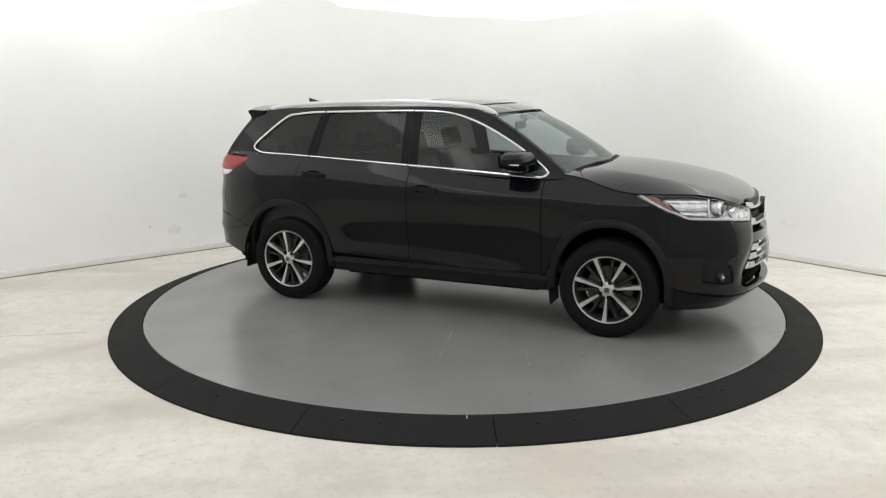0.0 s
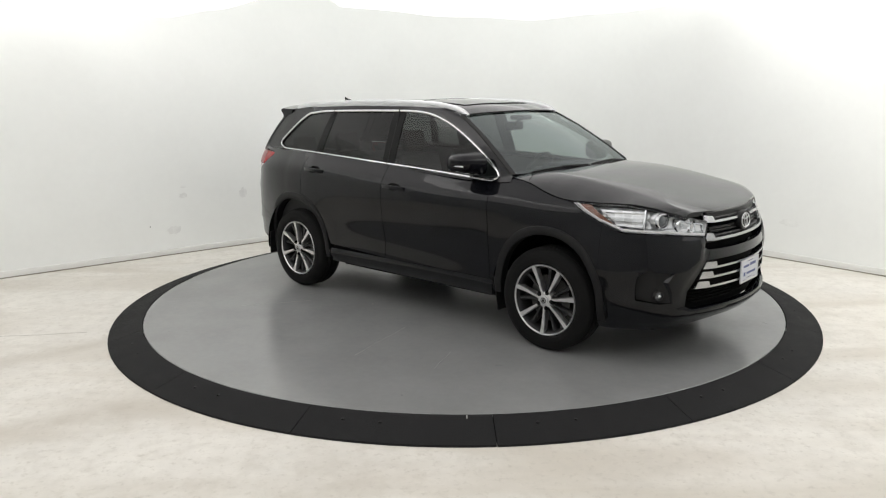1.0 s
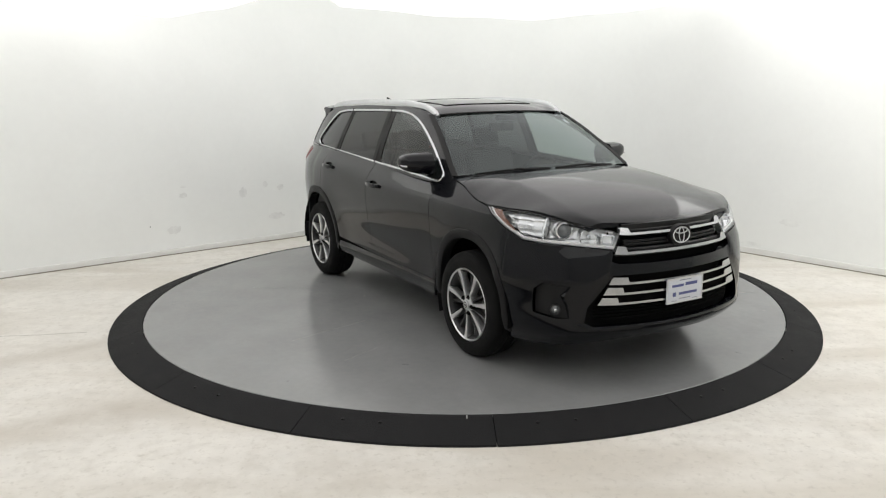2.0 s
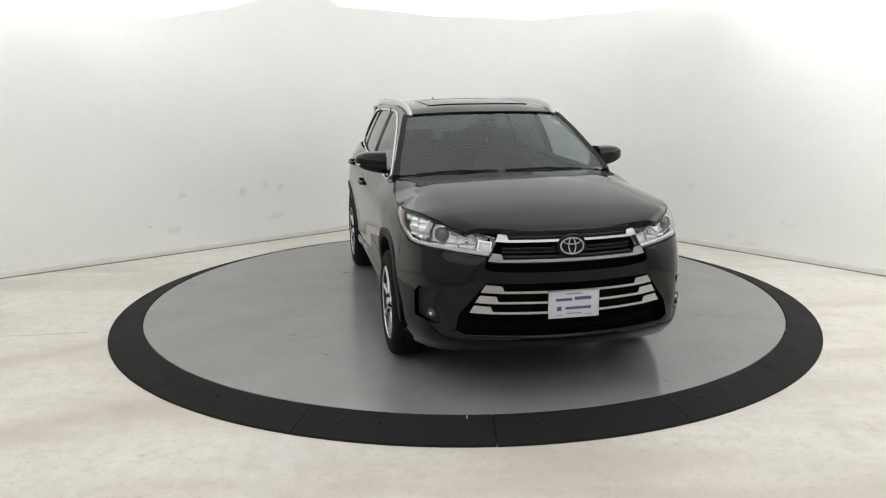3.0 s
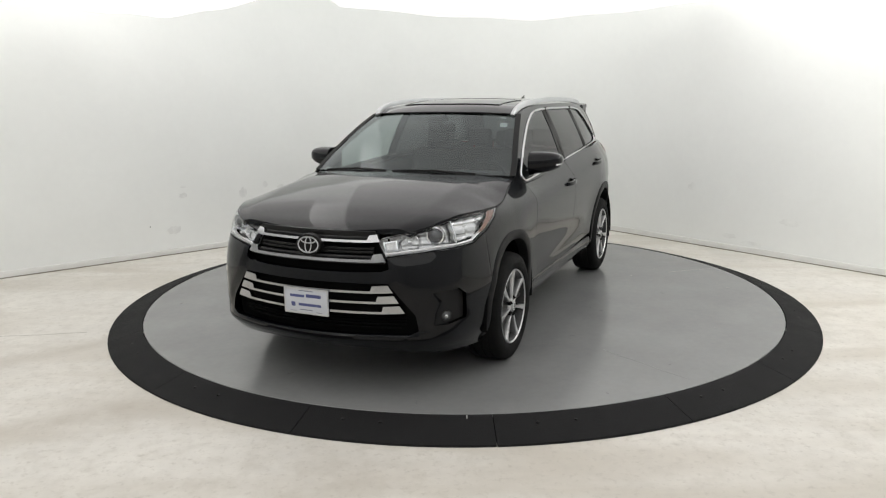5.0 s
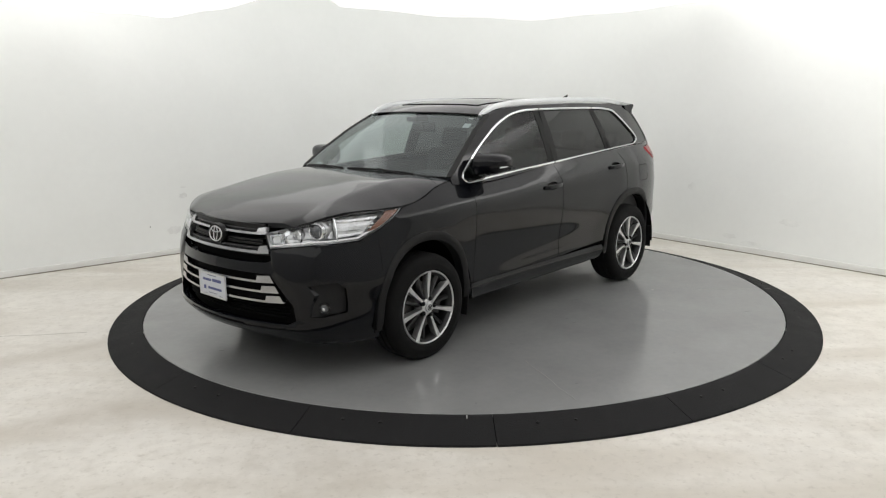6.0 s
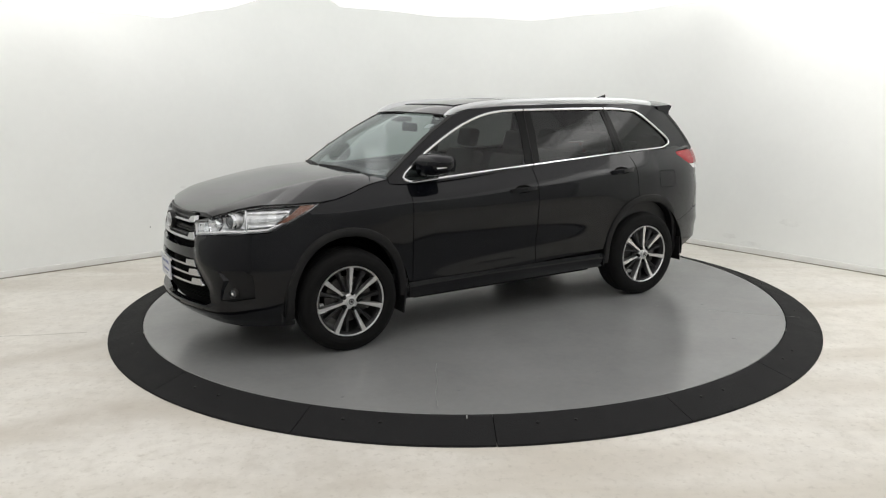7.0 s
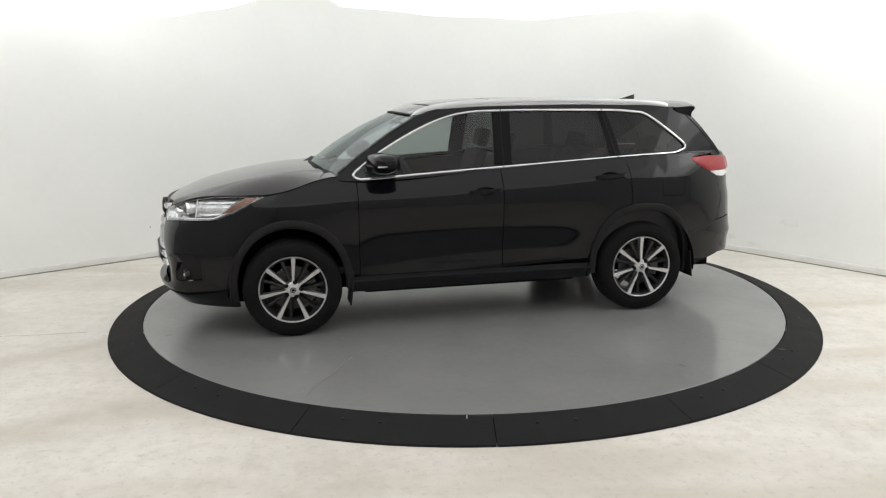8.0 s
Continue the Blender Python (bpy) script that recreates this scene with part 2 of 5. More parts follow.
def spline(points, n=8, closed=False):
    """Catmull-Rom through points of any dimension."""
    P = [np.array(p, float) for p in points]
    out = []
    m = len(P)
    for i in range(m if closed else m - 1):
        a, b, c, d = (P[(i - 1) % m], P[i], P[(i + 1) % m], P[(i + 2) % m]) if closed else (P[max(i - 1, 0)], P[i], P[i + 1], P[min(i + 2, m - 1)])
        for k in range(n):
            t = k / n
            out.append(0.5 * (2 * b + (c - a) * t + (2 * a - 5 * b + 4 * c - d) * t * t + (3 * b - a - 3 * c + d) * t ** 3))
    if not closed:
        out.append(P[-1])
    return [tuple(float(v) for v in p) for p in out]


def cut_patch(outline, cell, surface, holes=(), flange=0.0, inward=(0, -1, 0)):
    """A sheet cut to an outline in the plane of two parameters, with holes, laid on surface(u, v) and turned in along its edges."""
    us, vs = [p[0] for p in outline], [p[1] for p in outline]
    u0, u1, v0, v1 = min(us), max(us), min(vs), max(vs)
    nu, nv = max(1, math.ceil((u1 - u0) / cell)), max(1, math.ceil((v1 - v0) / cell))
    bm = bmesh.new()
    grid = [[bm.verts.new((u0 + (u1 - u0) * i / nu, v0 + (v1 - v0) * j / nv, 0)) for j in range(nv + 1)] for i in range(nu + 1)]
    for i in range(nu):
        for j in range(nv):
            bm.faces.new((grid[i][j], grid[i + 1][j], grid[i + 1][j + 1], grid[i][j + 1]))
    for poly in (outline, *holes):
        for i in range(len(poly)):
            a, b = Vector((*poly[i - 1], 0)), Vector((*poly[i], 0))
            if (b - a).length < 1e-6:
                continue
            w = (b - a).normalized()
            n = Vector((-w.y, w.x, 0))
            mid, half = (a + b) / 2, (b - a).length / 2 + cell * 1.2
            faces = []
            for f in bm.faces:
                d = f.calc_center_median() - mid
                if abs(d.dot(n)) < cell * 1.1 and abs(d.dot(w)) < half:
                    faces.append(f)
            geom = set(faces)
            for f in faces:
                geom.update(f.edges)
                geom.update(f.verts)
            bmesh.ops.bisect_plane(bm, geom=list(geom), dist=1e-5, plane_co=a, plane_no=n)
    gone = []
    for f in bm.faces:
        c = f.calc_center_median()
        if not inside(outline, c.x, c.y) or any(inside(h, c.x, c.y) for h in holes):
            gone.append(f)
    bmesh.ops.delete(bm, geom=gone, context="FACES")
    for v in bm.verts:
        v.co = surface(v.co.x, v.co.y)
    if flange:
        edges = [e for e in bm.edges if e.is_boundary]
        new_geom = bmesh.ops.extrude_edge_only(bm, edges=edges)["geom"]
        for v in new_geom:
            if isinstance(v, bmesh.types.BMVert):
                v.co += Vector(inward) * flange
    bmesh.ops.remove_doubles(bm, verts=bm.verts, dist=1e-5)
    bm.normal_update()
    total = Vector()
    for f in bm.faces:
        total += f.normal * f.calc_area()
    if total.dot(Vector(inward)) > 0:
        bmesh.ops.reverse_faces(bm, faces=bm.faces)
    return bm


def mirrored(bm):
    """The same mesh on the other side of the car."""
    c = bm.copy()
    for v in c.verts:
        v.co.y = -v.co.y
    bmesh.ops.reverse_faces(c, faces=c.faces)
    return c


def both(name, bm, mat, parent, label="", smooth=True):
    """A part on the left side and its twin on the right."""
    other = mirrored(bm)
    return part(name, bm, mat, parent, label, smooth), part(name, other, mat, parent, label, smooth)


def sweep(path, profile, closed=False, up=(0, 0, 1)):
    """A bar along a path: profile points (across, up) in the path's own frame."""
    bm = bmesh.new()
    P = [Vector(p) for p in path]
    rings = []
    for i, p in enumerate(P):
        a = P[i - 1] if (i or closed) else p
        b = P[(i + 1) % len(P)] if (i < len(P) - 1 or closed) else p
        d = (b - a).normalized()
        s = d.cross(Vector(up)).normalized()
        u = s.cross(d)
        rings.append([bm.verts.new(p + s * x + u * y) for x, y in profile])
    n = len(profile)
    for i in range(len(rings) if closed else len(rings) - 1):
        r, q = rings[i], rings[(i + 1) % len(rings)]
        for k in range(n):
            bm.faces.new((r[k], q[k], q[(k + 1) % n], r[(k + 1) % n]))
    if not closed:
        bm.faces.new(rings[0])
        bm.faces.new(list(reversed(rings[-1])))
    bmesh.ops.recalc_face_normals(bm, faces=bm.faces)
    return bm


def loft(lines, close=False, caps=False):
    """A sheet through lines of equal point counts."""
    bm = bmesh.new()
    R = [[bm.verts.new(p) for p in l] for l in lines]
    n = len(R[0])
    for i in range(len(R) - 1):
        for k in range(n if close else n - 1):
            bm.faces.new((R[i][k], R[i + 1][k], R[i + 1][(k + 1) % n], R[i][(k + 1) % n]))
    if caps:
        bm.faces.new(R[0])
        bm.faces.new(list(reversed(R[-1])))
    bmesh.ops.remove_doubles(bm, verts=bm.verts, dist=1e-6)
    bmesh.ops.recalc_face_normals(bm, faces=bm.faces)
    return bm


def pipe(points, r, n=8):
    return sweep(points, [(r * math.cos(2 * math.pi * k / n), r * math.sin(2 * math.pi * k / n)) for k in range(n)])


def lathe(profile, n=64, axis="y"):
    """Turns (along, radius) round the wheel's axle."""
    lines = []
    for k in range(n + 1):
        a = 2 * math.pi * k / n
        lines.append([(r * math.sin(a), s, r * math.cos(a)) if axis == "y" else (r * math.cos(a), r * math.sin(a), s) for s, r in profile])
    return loft(lines)


def box(x0, x1, y0, y1, z0, z1, bevel=0.0, segments=2):
    bm = bmesh.new()
    bmesh.ops.create_cube(bm, size=1)
    for v in bm.verts:
        v.co = ((x0 + x1) / 2 + v.co.x * (x1 - x0), (y0 + y1) / 2 + v.co.y * (y1 - y0), (z0 + z1) / 2 + v.co.z * (z1 - z0))
    if bevel:
        bmesh.ops.bevel(bm, geom=bm.edges[:], offset=bevel, segments=segments, affect="EDGES", profile=0.6)
    return bm


def moved(bm, m):
    bm.transform(m)
    return bm


def joined(*bms):
    out = bms[0]
    for b in bms[1:]:
        me = bpy.data.meshes.new("tmp")
        b.to_mesh(me)
        b.free()
        out.from_mesh(me)
        bpy.data.meshes.remove(me)
    return out


# ---- the studio ----
SIDE = 3.69                        # from the turntable's axis to either back wall
HIGH = 3.15


def wall_line(r=2.4, reach=6.6, n=24):
    """The two back walls and the round corner between them, from end to end, then the walls behind the camera."""
    L, N = Vector((0.767, 0.642, 0)), Vector((-0.642, 0.767, 0))
    R, M = Vector((0.642, -0.767, 0)), Vector((0.767, 0.642, 0))
    pts = [N * SIDE - L * reach]
    centre = N * (SIDE - r) + M * (SIDE - r)
    for k in range(n + 1):
        a = math.pi / 2 * k / n
        pts.append(centre + N * r * math.cos(a) + M * r * math.sin(a))
    pts.append(M * SIDE + R * reach)
    pts.append(R * reach - L * reach)
    return pts


def studio():
    line = wall_line()
    # wall: a sheet with thickness round the whole room
    bm = bmesh.new()
    n = len(line)

    def offset(d):
        out = []
        for i, p in enumerate(line):
            a, b = line[i - 1], line[(i + 1) % n]
            n1 = (p - a).normalized().cross(Vector((0, 0, 1)))
            n2 = (b - p).normalized().cross(Vector((0, 0, 1)))
            k = (n1 + n2).normalized()
            out.append(p - k * d / max(0.3, k.dot(n1)))
        return out
    far = offset(0.14)
    ring = [[bm.verts.new((p.x, p.y, z)) for p in pts] for pts, z in ((line, 0), (line, HIGH), (far, HIGH), (far, 0))]
    for a, b in ((0, 1), (1, 2), (2, 3), (3, 0)):
        for i in range(n - 2):
            j = i + 1
            bm.faces.new((ring[a][i], ring[a][j], ring[b][j], ring[b][i]))
    bmesh.ops.recalc_face_normals(bm, faces=bm.faces)
    tagged(part("wall_back", bm, WALL), "smooth white painted studio wall with a rounded corner", "wall", kind="structure")
    # the unseen walls behind the camera, grey so that less light comes back
    bm = bmesh.new()
    ring = [[bm.verts.new((pts[i].x, pts[i].y, z)) for i in (n - 2, n - 1, 0)] for pts, z in ((line, 0), (line, HIGH), (far, HIGH), (far, 0))]
    for a, b in ((0, 1), (1, 2), (2, 3), (3, 0)):
        for i in range(2):
            bm.faces.new((ring[a][i], ring[a][i + 1], ring[b][i + 1], ring[b][i]))
    bmesh.ops.recalc_face_normals(bm, faces=bm.faces)
    tagged(part("wall_front", bm, WALL_UNSEEN), "unseen wall behind the camera, grey to dim the car's reflections", "wall", kind="structure")
    inner = offset(-0.012)
    bm = bmesh.new()
    inset = offset(0.002)
    ring = [[bm.verts.new((p.x, p.y, z)) for p in pts] for pts, z in ((inset, 0.006), (inner, 0.006), (inner, 0.062), (offset(-0.008), 0.070), (inset, 0.070))]
    for a in range(4):
        for i in range(n):
            j = (i + 1) % n
            bm.faces.new((ring[a][i], ring[a][j], ring[a + 1][j], ring[a + 1][i]))
    bmesh.ops.recalc_face_normals(bm, faces=bm.faces)
    tagged(part("baseboard", bm, BASE), "low off-white baseboard along the studio wall", "baseboard", kind="structure")
    # thin darker strip along the foot of the baseboard
    bm = bmesh.new()
    ring = [[bm.verts.new((p.x, p.y, z)) for p in pts] for pts, z in ((offset(-0.017), 0.0), (offset(-0.017), 0.010), (inset, 0.011))]
    for a in range(2):
        for i in range(n):
            j = (i + 1) % n
            bm.faces.new((ring[a][i], ring[a][j], ring[a + 1][j], ring[a + 1][i]))
    bmesh.ops.recalc_face_normals(bm, faces=bm.faces)
    tagged(part("trim", bm, SEAM), "thin dark strip between baseboard and floor", "joint", kind="structure")
    bm = box(-11, 11, -11, 11, -0.1, 0)
    tagged(part("floor", bm, CONCRETE, smooth=False), "pale beige sealed concrete floor with faint stains", "floor", kind="structure")
    # its material carries the added fill glow
    bm = box(-11, 11, -11, 11, HIGH, HIGH + 0.1)
    tagged(part("ceiling", bm, CEILING, smooth=False), "white ceiling with an added glow that fills the room", "ceiling", kind="structure")


def wall_marks():
    """Faint grey scuffs and one small nail on the left-hand back wall."""
    L, N = Vector((0.767, 0.642, 0)), Vector((-0.642, 0.767, 0))
    rng = random.Random(3)
    for s, z, w, h in ((-1.19, 0.69, 0.05, 0.035), (-0.44, 0.66, 0.05, 0.065), (-0.14, 0.74, 0.035, 0.04), (0.07, 0.68, 0.05, 0.035), (-1.32, 0.29, 0.08, 0.055), (0.0, 0.32, 0.12, 0.04), (-1.18, 0.79, 0.04, 0.012)):
        bm = bmesh.new()
        pts = []
        for k in range(18):
            a = 2 * math.pi * k / 18
            r = 0.75 + 0.4 * rng.random()
            pts.append(bm.verts.new(N * (SIDE - 0.0015) + L * (s + w * r * math.cos(a)) + Vector((0, 0, z + h * r * math.sin(a)))))
        bm.faces.new(pts)
        tagged(part("wall_scuff", bm, WALL_MARK, smooth=False), "faint grey scuff on the white wall", "scuff", "wall scuffs")
    R, M = Vector((0.642, -0.767, 0)), Vector((0.767, 0.642, 0))
    for s, z, w, h in ((0.48, 0.17, 0.100, 0.030), (0.76, 0.12, 0.140, 0.025), (-0.04, 0.70, 0.060, 0.050), (1.20, 0.41, 0.120, 0.040)):
        bm = bmesh.new()
        pts = []
        for k in range(18):
            a = 2 * math.pi * k / 18
            r = 0.75 + 0.4 * rng.random()
            pts.append(bm.verts.new(M * (SIDE - 0.0015) + R * (s + w * r * math.cos(a)) + Vector((0, 0, z + h * r * math.sin(a)))))
        bm.faces.new(list(reversed(pts)))
        tagged(part("wall_scuff", bm, WALL_FAINT, smooth=False), "barely visible grey smudge on the white wall", "scuff", "wall scuffs")
    for a, b in (((-3.78, -1.12), (-2.99, -1.0)), ((-3.9, -2.0), (-3.2, -1.86))):
        crack = sweep([Vector((a[0] + (b[0] - a[0]) * t, a[1] + (b[1] - a[1]) * t + 0.006 * math.sin(9 * t), 0.0)) for t in np.linspace(0, 1, 9)], [(-0.002, 0), (0.002, 0), (0.001, 0.001), (-0.001, 0.001)])
        tagged(part("floor_crack", crack, SEAM), "hairline crack in the pale concrete floor", "crack", "floor cracks")
    nail = lathe([(0.0, 0.001), (0.0, 0.006), (0.012, 0.006), (0.012, 0.001)], 10, "z")
    tagged(part("nail", moved(nail, Matrix.Translation(N * (SIDE + 0.001) + L * -1.60 + Vector((0, 0, 0.36))) @ pose(0, 0, 0, 90, 0, 40)), SCUFF), "small dark nail in the white wall", "nail")


def diffuser(name, x0, x1, y0, y1, z, sag, cloth, label=""):
    """Lit cloth hung below the ceiling, sagging between its ties, with soft folds and a hem."""
    d = thing(name, label, "diffuser", "ceiling diffusers")
    n = 40

    def at(u, v):
        s = math.sin(math.pi * u) * 0.75 + math.sin(math.pi * u) * math.sin(math.pi * v) * 0.25
        fold = 0.012 * math.sin(23 * u + 5 * v) + 0.008 * math.sin(41 * v - 9 * u)
        edge = 0.10 * math.sin(math.pi * u)
        return (x0 + (x1 - x0) * u, y0 + (y1 - y0) * v + edge * (1 if v > 0.5 else -1) * abs(2 * v - 1), z + sag * (1 - s) + fold * (0.3 + s))
    bm = loft([[at(i / n, j / n) for j in range(n + 1)] for i in range(n + 1)])
    part("cloth", bm, cloth, d)
    hem = sweep([Vector(at(i / n, 1)) for i in range(n + 1)], [(-0.006, -0.006), (0.006, -0.006), (0.006, 0.006), (-0.006, 0.006)])
    part("hem", hem, cloth, d)
    seam = [Vector(at(0.26 + 0.24 * k / 12, 0.92 + 0.08 * k / 12)) - Vector((0, 0, 0.005)) for k in range(13)]
    part("seam", pipe(seam, 0.002, 6), WALL_FAINT, d, "thin grey sewn seam")
    return d


RING_IN, RING_OUT = 2.7245, 2.984


def turntable():
    """The fixed ring of rubber ramp pieces round the turning deck."""
    ring = thing("turntable_ring", "fixed black rubber ramp ring round the turntable deck", "ramp")
    seams = sorted(math.atan2(y, x) for x, y in ((-1.95, -2.23), (-0.945, -2.81), (0.187, -2.979), (1.303, -2.677), (2.13, -2.08), (2.75, -1.15), (-2.68, -1.29)))
    step = 0.385
    while seams[-1] + step < seams[0] + 2 * math.pi - 0.2:
        seams.append(seams[-1] + step)
    for i, a in enumerate(seams):
        b = seams[i + 1] if i + 1 < len(seams) else seams[0] + 2 * math.pi
        n, gap = 10, 0.0008
        prof = [(RING_OUT, 0.0), (RING_OUT - 0.003, 0.012), (RING_IN + 0.045, DECK - 0.002), (RING_IN + 0.03, DECK + 0.001), (RING_IN + 0.004, DECK + 0.001), (RING_IN + 0.004, 0.0)]
        lines = []
        for k in range(n + 1):
            t = a + gap + (b - a - 2 * gap) * k / n
            lines.append([(r * math.cos(t), r * math.sin(t), z) for r, z in prof])
        part("ramp_piece", loft(lines, close=True, caps=True), MAT, ring)
        # two screw heads on each piece
        for f in (0.22, 0.42):
            t = a + (b - a) * f
            r, z = RING_IN + 0.10, DECK - 0.018
            s = lathe([(0.0, 0.0001), (0.006, 0.004), (0.005, 0.009), (-0.002, 0.010)], 10, "z")
            part("screw_head", moved(s, pose(r * math.cos(t), r * math.sin(t), z)), GRILLE, ring)
    part("paint_tick", box(0.025, 0.032, -2.775, -2.74, DECK - 0.004, DECK + 0.003), CHIP, ring, "small white paint tick", smooth=False)
    deck = thing("turntable_deck", "round grey satin turntable deck with small scuffs", "turntable")
    part("deck_plate", lathe([(0.005, 0.001), (DECK, 0.001), (DECK, RING_IN - 0.05), (DECK, RING_IN - 0.006), (DECK - 0.004, RING_IN - 0.002), (0.005, RING_IN - 0.002)], 160, "z"), DISC, deck)
    rng = random.Random(7)
    for k in range(40):
        r, a = 0.5 + 2.1 * rng.random() ** 0.6, rng.random() * 6.283
        l, w = 0.008 + 0.022 * rng.random() ** 2, 0.004 + 0.004 * rng.random()
        b = box(-l, l, -w, w, 0, 0.0015, 0.0006, 1)
        part("scuff", moved(b, pose(r * math.cos(a), r * math.sin(a), DECK, 0, 0, rng.random() * 180)), SCUFF, deck, smooth=False)
    for (ax, ay), (bx, by) in (((1.14, 1.546), (1.486, 2.157)), ((-1.372, 1.656), (-1.79, 2.143)), ((0.586, -1.805), (0.413, -1.144)), ((-1.096, -1.621), (-0.768, -1.122)), ((1.178, -1.639), (1.053, -1.33))):
        p = [(ax + (bx - ax) * t + 0.004 * math.sin(11 * t), ay + (by - ay) * t + 0.004 * math.cos(13 * t), DECK) for t in np.linspace(0, 1, 12)]
        part("scratch", sweep(p, [(-0.003, 0), (0.003, 0), (0.002, 0.001), (-0.002, 0.001)]), SCRATCH, deck)
    return deck


# ---- the car: x forward, y to its left, z up from the deck, origin midway between the axles ----
AXLE, HUB_Z = 1.395, 0.362
SECTION = curve([(0.20, 0.875), (0.24, 0.895), (0.30, 0.925), (0.36, 0.945), (0.42, 0.952), (0.50, 0.955), (0.62, 0.968), (0.80, 0.988), (0.95, 0.998),
                 (1.03, 0.992), (1.08, 0.976), (1.115, 0.951), (1.14, 0.932), (1.20, 0.882), (1.27, 0.838)])
SECTION_NOSE = curve([(0.20, 0.875), (0.24, 0.895), (0.30, 0.925), (0.36, 0.945), (0.42, 0.952), (0.50, 0.955), (0.62, 0.968), (0.80, 0.988), (0.95, 0.998),
                      (1.02, 0.990), (1.08, 0.964), (1.14, 0.926), (1.20, 0.882), (1.27, 0.838)])
HALF = 0.955


def section(z, rise, of=SECTION):
    """The body's section, its shoulder lifted or lowered with the belt line."""
    k = min(1, max(0, (z - 0.93) / 0.2))
    return of(z + rise * k * k * (3 - 2 * k))


def hollow(x, z):
    """The shallow scoop along the lower doors, rising to the rear."""
    m = 0.585 - 0.045 * x
    side = 1 / (1 + math.exp(-(x + 0.55) / 0.26)) / (1 + math.exp((x - 0.58) / 0.14))
    return side * (0.011 * math.exp(-((z - m) / 0.085) ** 2) - 0.005 * math.exp(-((z - m + 0.13) / 0.05) ** 2))


def flare(x, z):
    """The swell of the wings round the wheels."""
    s = 0
    for a in (AXLE, -AXLE):
        d = math.hypot(x - a, z - HUB_Z)
        s += 0.010 * math.exp(-((d - 0.48) / 0.13) ** 2)
    return s * min(1, max(0, (1.0 - z) / 0.12))


class Wrap:
    """The body's skin round one end: at(t, z), with t in metres round from the middle, to one side or the other."""

    def __init__(self, xs, end, quad, m, width, way, swell):
        self.swell = swell
        self.xs, self.end, self.quad, self.width, self.way = xs, end, quad, width, way
        c = np.concatenate([np.cos(np.linspace(0, math.pi / 2, 400)), (1 - np.linspace(0, 1, 400) ** m).clip(0) ** 0.5])
        c = np.sort(c)[::-1]
        r = (1 - c * c).clip(0) ** (1 / m)
        x, y = 1.2 * c - quad * (0.92 * r) ** 2, 0.92 * r
        s = np.concatenate([[0], np.cumsum(np.hypot(np.diff(x), np.diff(y)))])
        n = 240
        self.length = float(s[-1])
        g = np.linspace(0, s[-1], n)
        self.c, self.r, self.n = np.interp(g, s, c).tolist(), np.interp(g, s, r).tolist(), n

    def flat(self, t, z):
        k = min(abs(t) / self.length, 1) * (self.n - 1)
        i = min(int(k), self.n - 2)
        f = k - i
        c, r = self.c[i] * (1 - f) + self.c[i + 1] * f, self.r[i] * (1 - f) + self.r[i + 1] * f
        y = self.width(z) * r * (1 + self.swell * min(1, max(0, (c - 0.45) / 0.25)) * min(1, max(0, (0.92 - z) / 0.3)))
        x = self.xs + (self.end(z) - self.xs) * c - self.quad * y * y
        return x * self.way, y

    def at(self, t, z, out=0.0):
        x, y = self.flat(t, z)
        if out:
            x2, y2 = self.flat(abs(t) + 0.01, z)
            d = math.hypot(x2 - x, y2 - y) or 1
            x, y = x + (y2 - y) / d * out * self.way, y - (x2 - x) / d * out * self.way
        y += flare(x, z) if y > 0.6 else 0
        return Vector((x, math.copysign(y, t), z))

    def by_x(self, x, z):
        lo, hi = 0.0, self.length
        for _ in range(26):
            mid = (lo + hi) / 2
            if self.flat(mid, z)[0] * self.way > x * self.way:
                lo = mid
            else:
                hi = mid
        return lo

    def by_y(self, y, z):
        lo, hi = 0.0, self.length
        for _ in range(26):
            mid = (lo + hi) / 2
            if self.flat(mid, z)[1] < abs(y):
                lo = mid
            else:
                hi = mid
        return math.copysign(lo, y)


NOSE = Wrap(1.2, curve([(0.26, 2.34), (0.33, 2.415), (0.40, 2.435), (0.52, 2.425), (0.68, 2.42), (0.80, 2.40), (0.90, 2.375), (0.98, 2.34), (1.08, 2.25), (1.2, 2.1)]),
            0.33, 13, lambda z: HALF * section(z, 0.055, SECTION_NOSE), 1, 0.065)
TAIL = Wrap(1.5, curve([(0.30, 2.40), (0.42, 2.475), (0.55, 2.48), (0.66, 2.475), (0.74, 2.462), (0.88, 2.448), (1.02, 2.42), (1.15, 2.425), (1.27, 2.39)]),
            0.15, 5.5, lambda z: HALF * section(z, -0.045, SECTION_NOSE) * 0.985, -1, 0.0)


BELT = curve([(1.06, 1.150), (0.91, 1.150), (0.80, 1.146), (-0.24, 1.202), (-1.22, 1.247), (-1.76, 1.262), (-2.2, 1.262)])


def skin(x, z, out=0.0):
    """Half the body's width at a place along its side."""
    w = HALF * section(z, 1.205 - BELT(x))
    if x > 0.9:
        y = NOSE.flat(NOSE.by_x(x, z), z)[1]
        f = min(1, (x - 0.9) / 0.45)
        y = y * f + w * (1 - f)
    elif x < -1.2:
        y = TAIL.flat(TAIL.by_x(x, z), z)[1]
        f = min(1, (-1.2 - x) / 0.35)
        y = y * f + w * (1 - f) if f < 1 else y
    else:
        y = w
    return y + flare(x, z) - hollow(x, z) + out


def on_side(out=0.0):
    return lambda x, z: Vector((x, skin(x, z, out), z))


GLASS_LOW = curve([(1.1, 0.812), (0.9, 0.828), (-0.25, 0.838), (-1.2, 0.812), (-1.75, 0.768), (-2.1, 0.705), (-2.3, 0.66)])
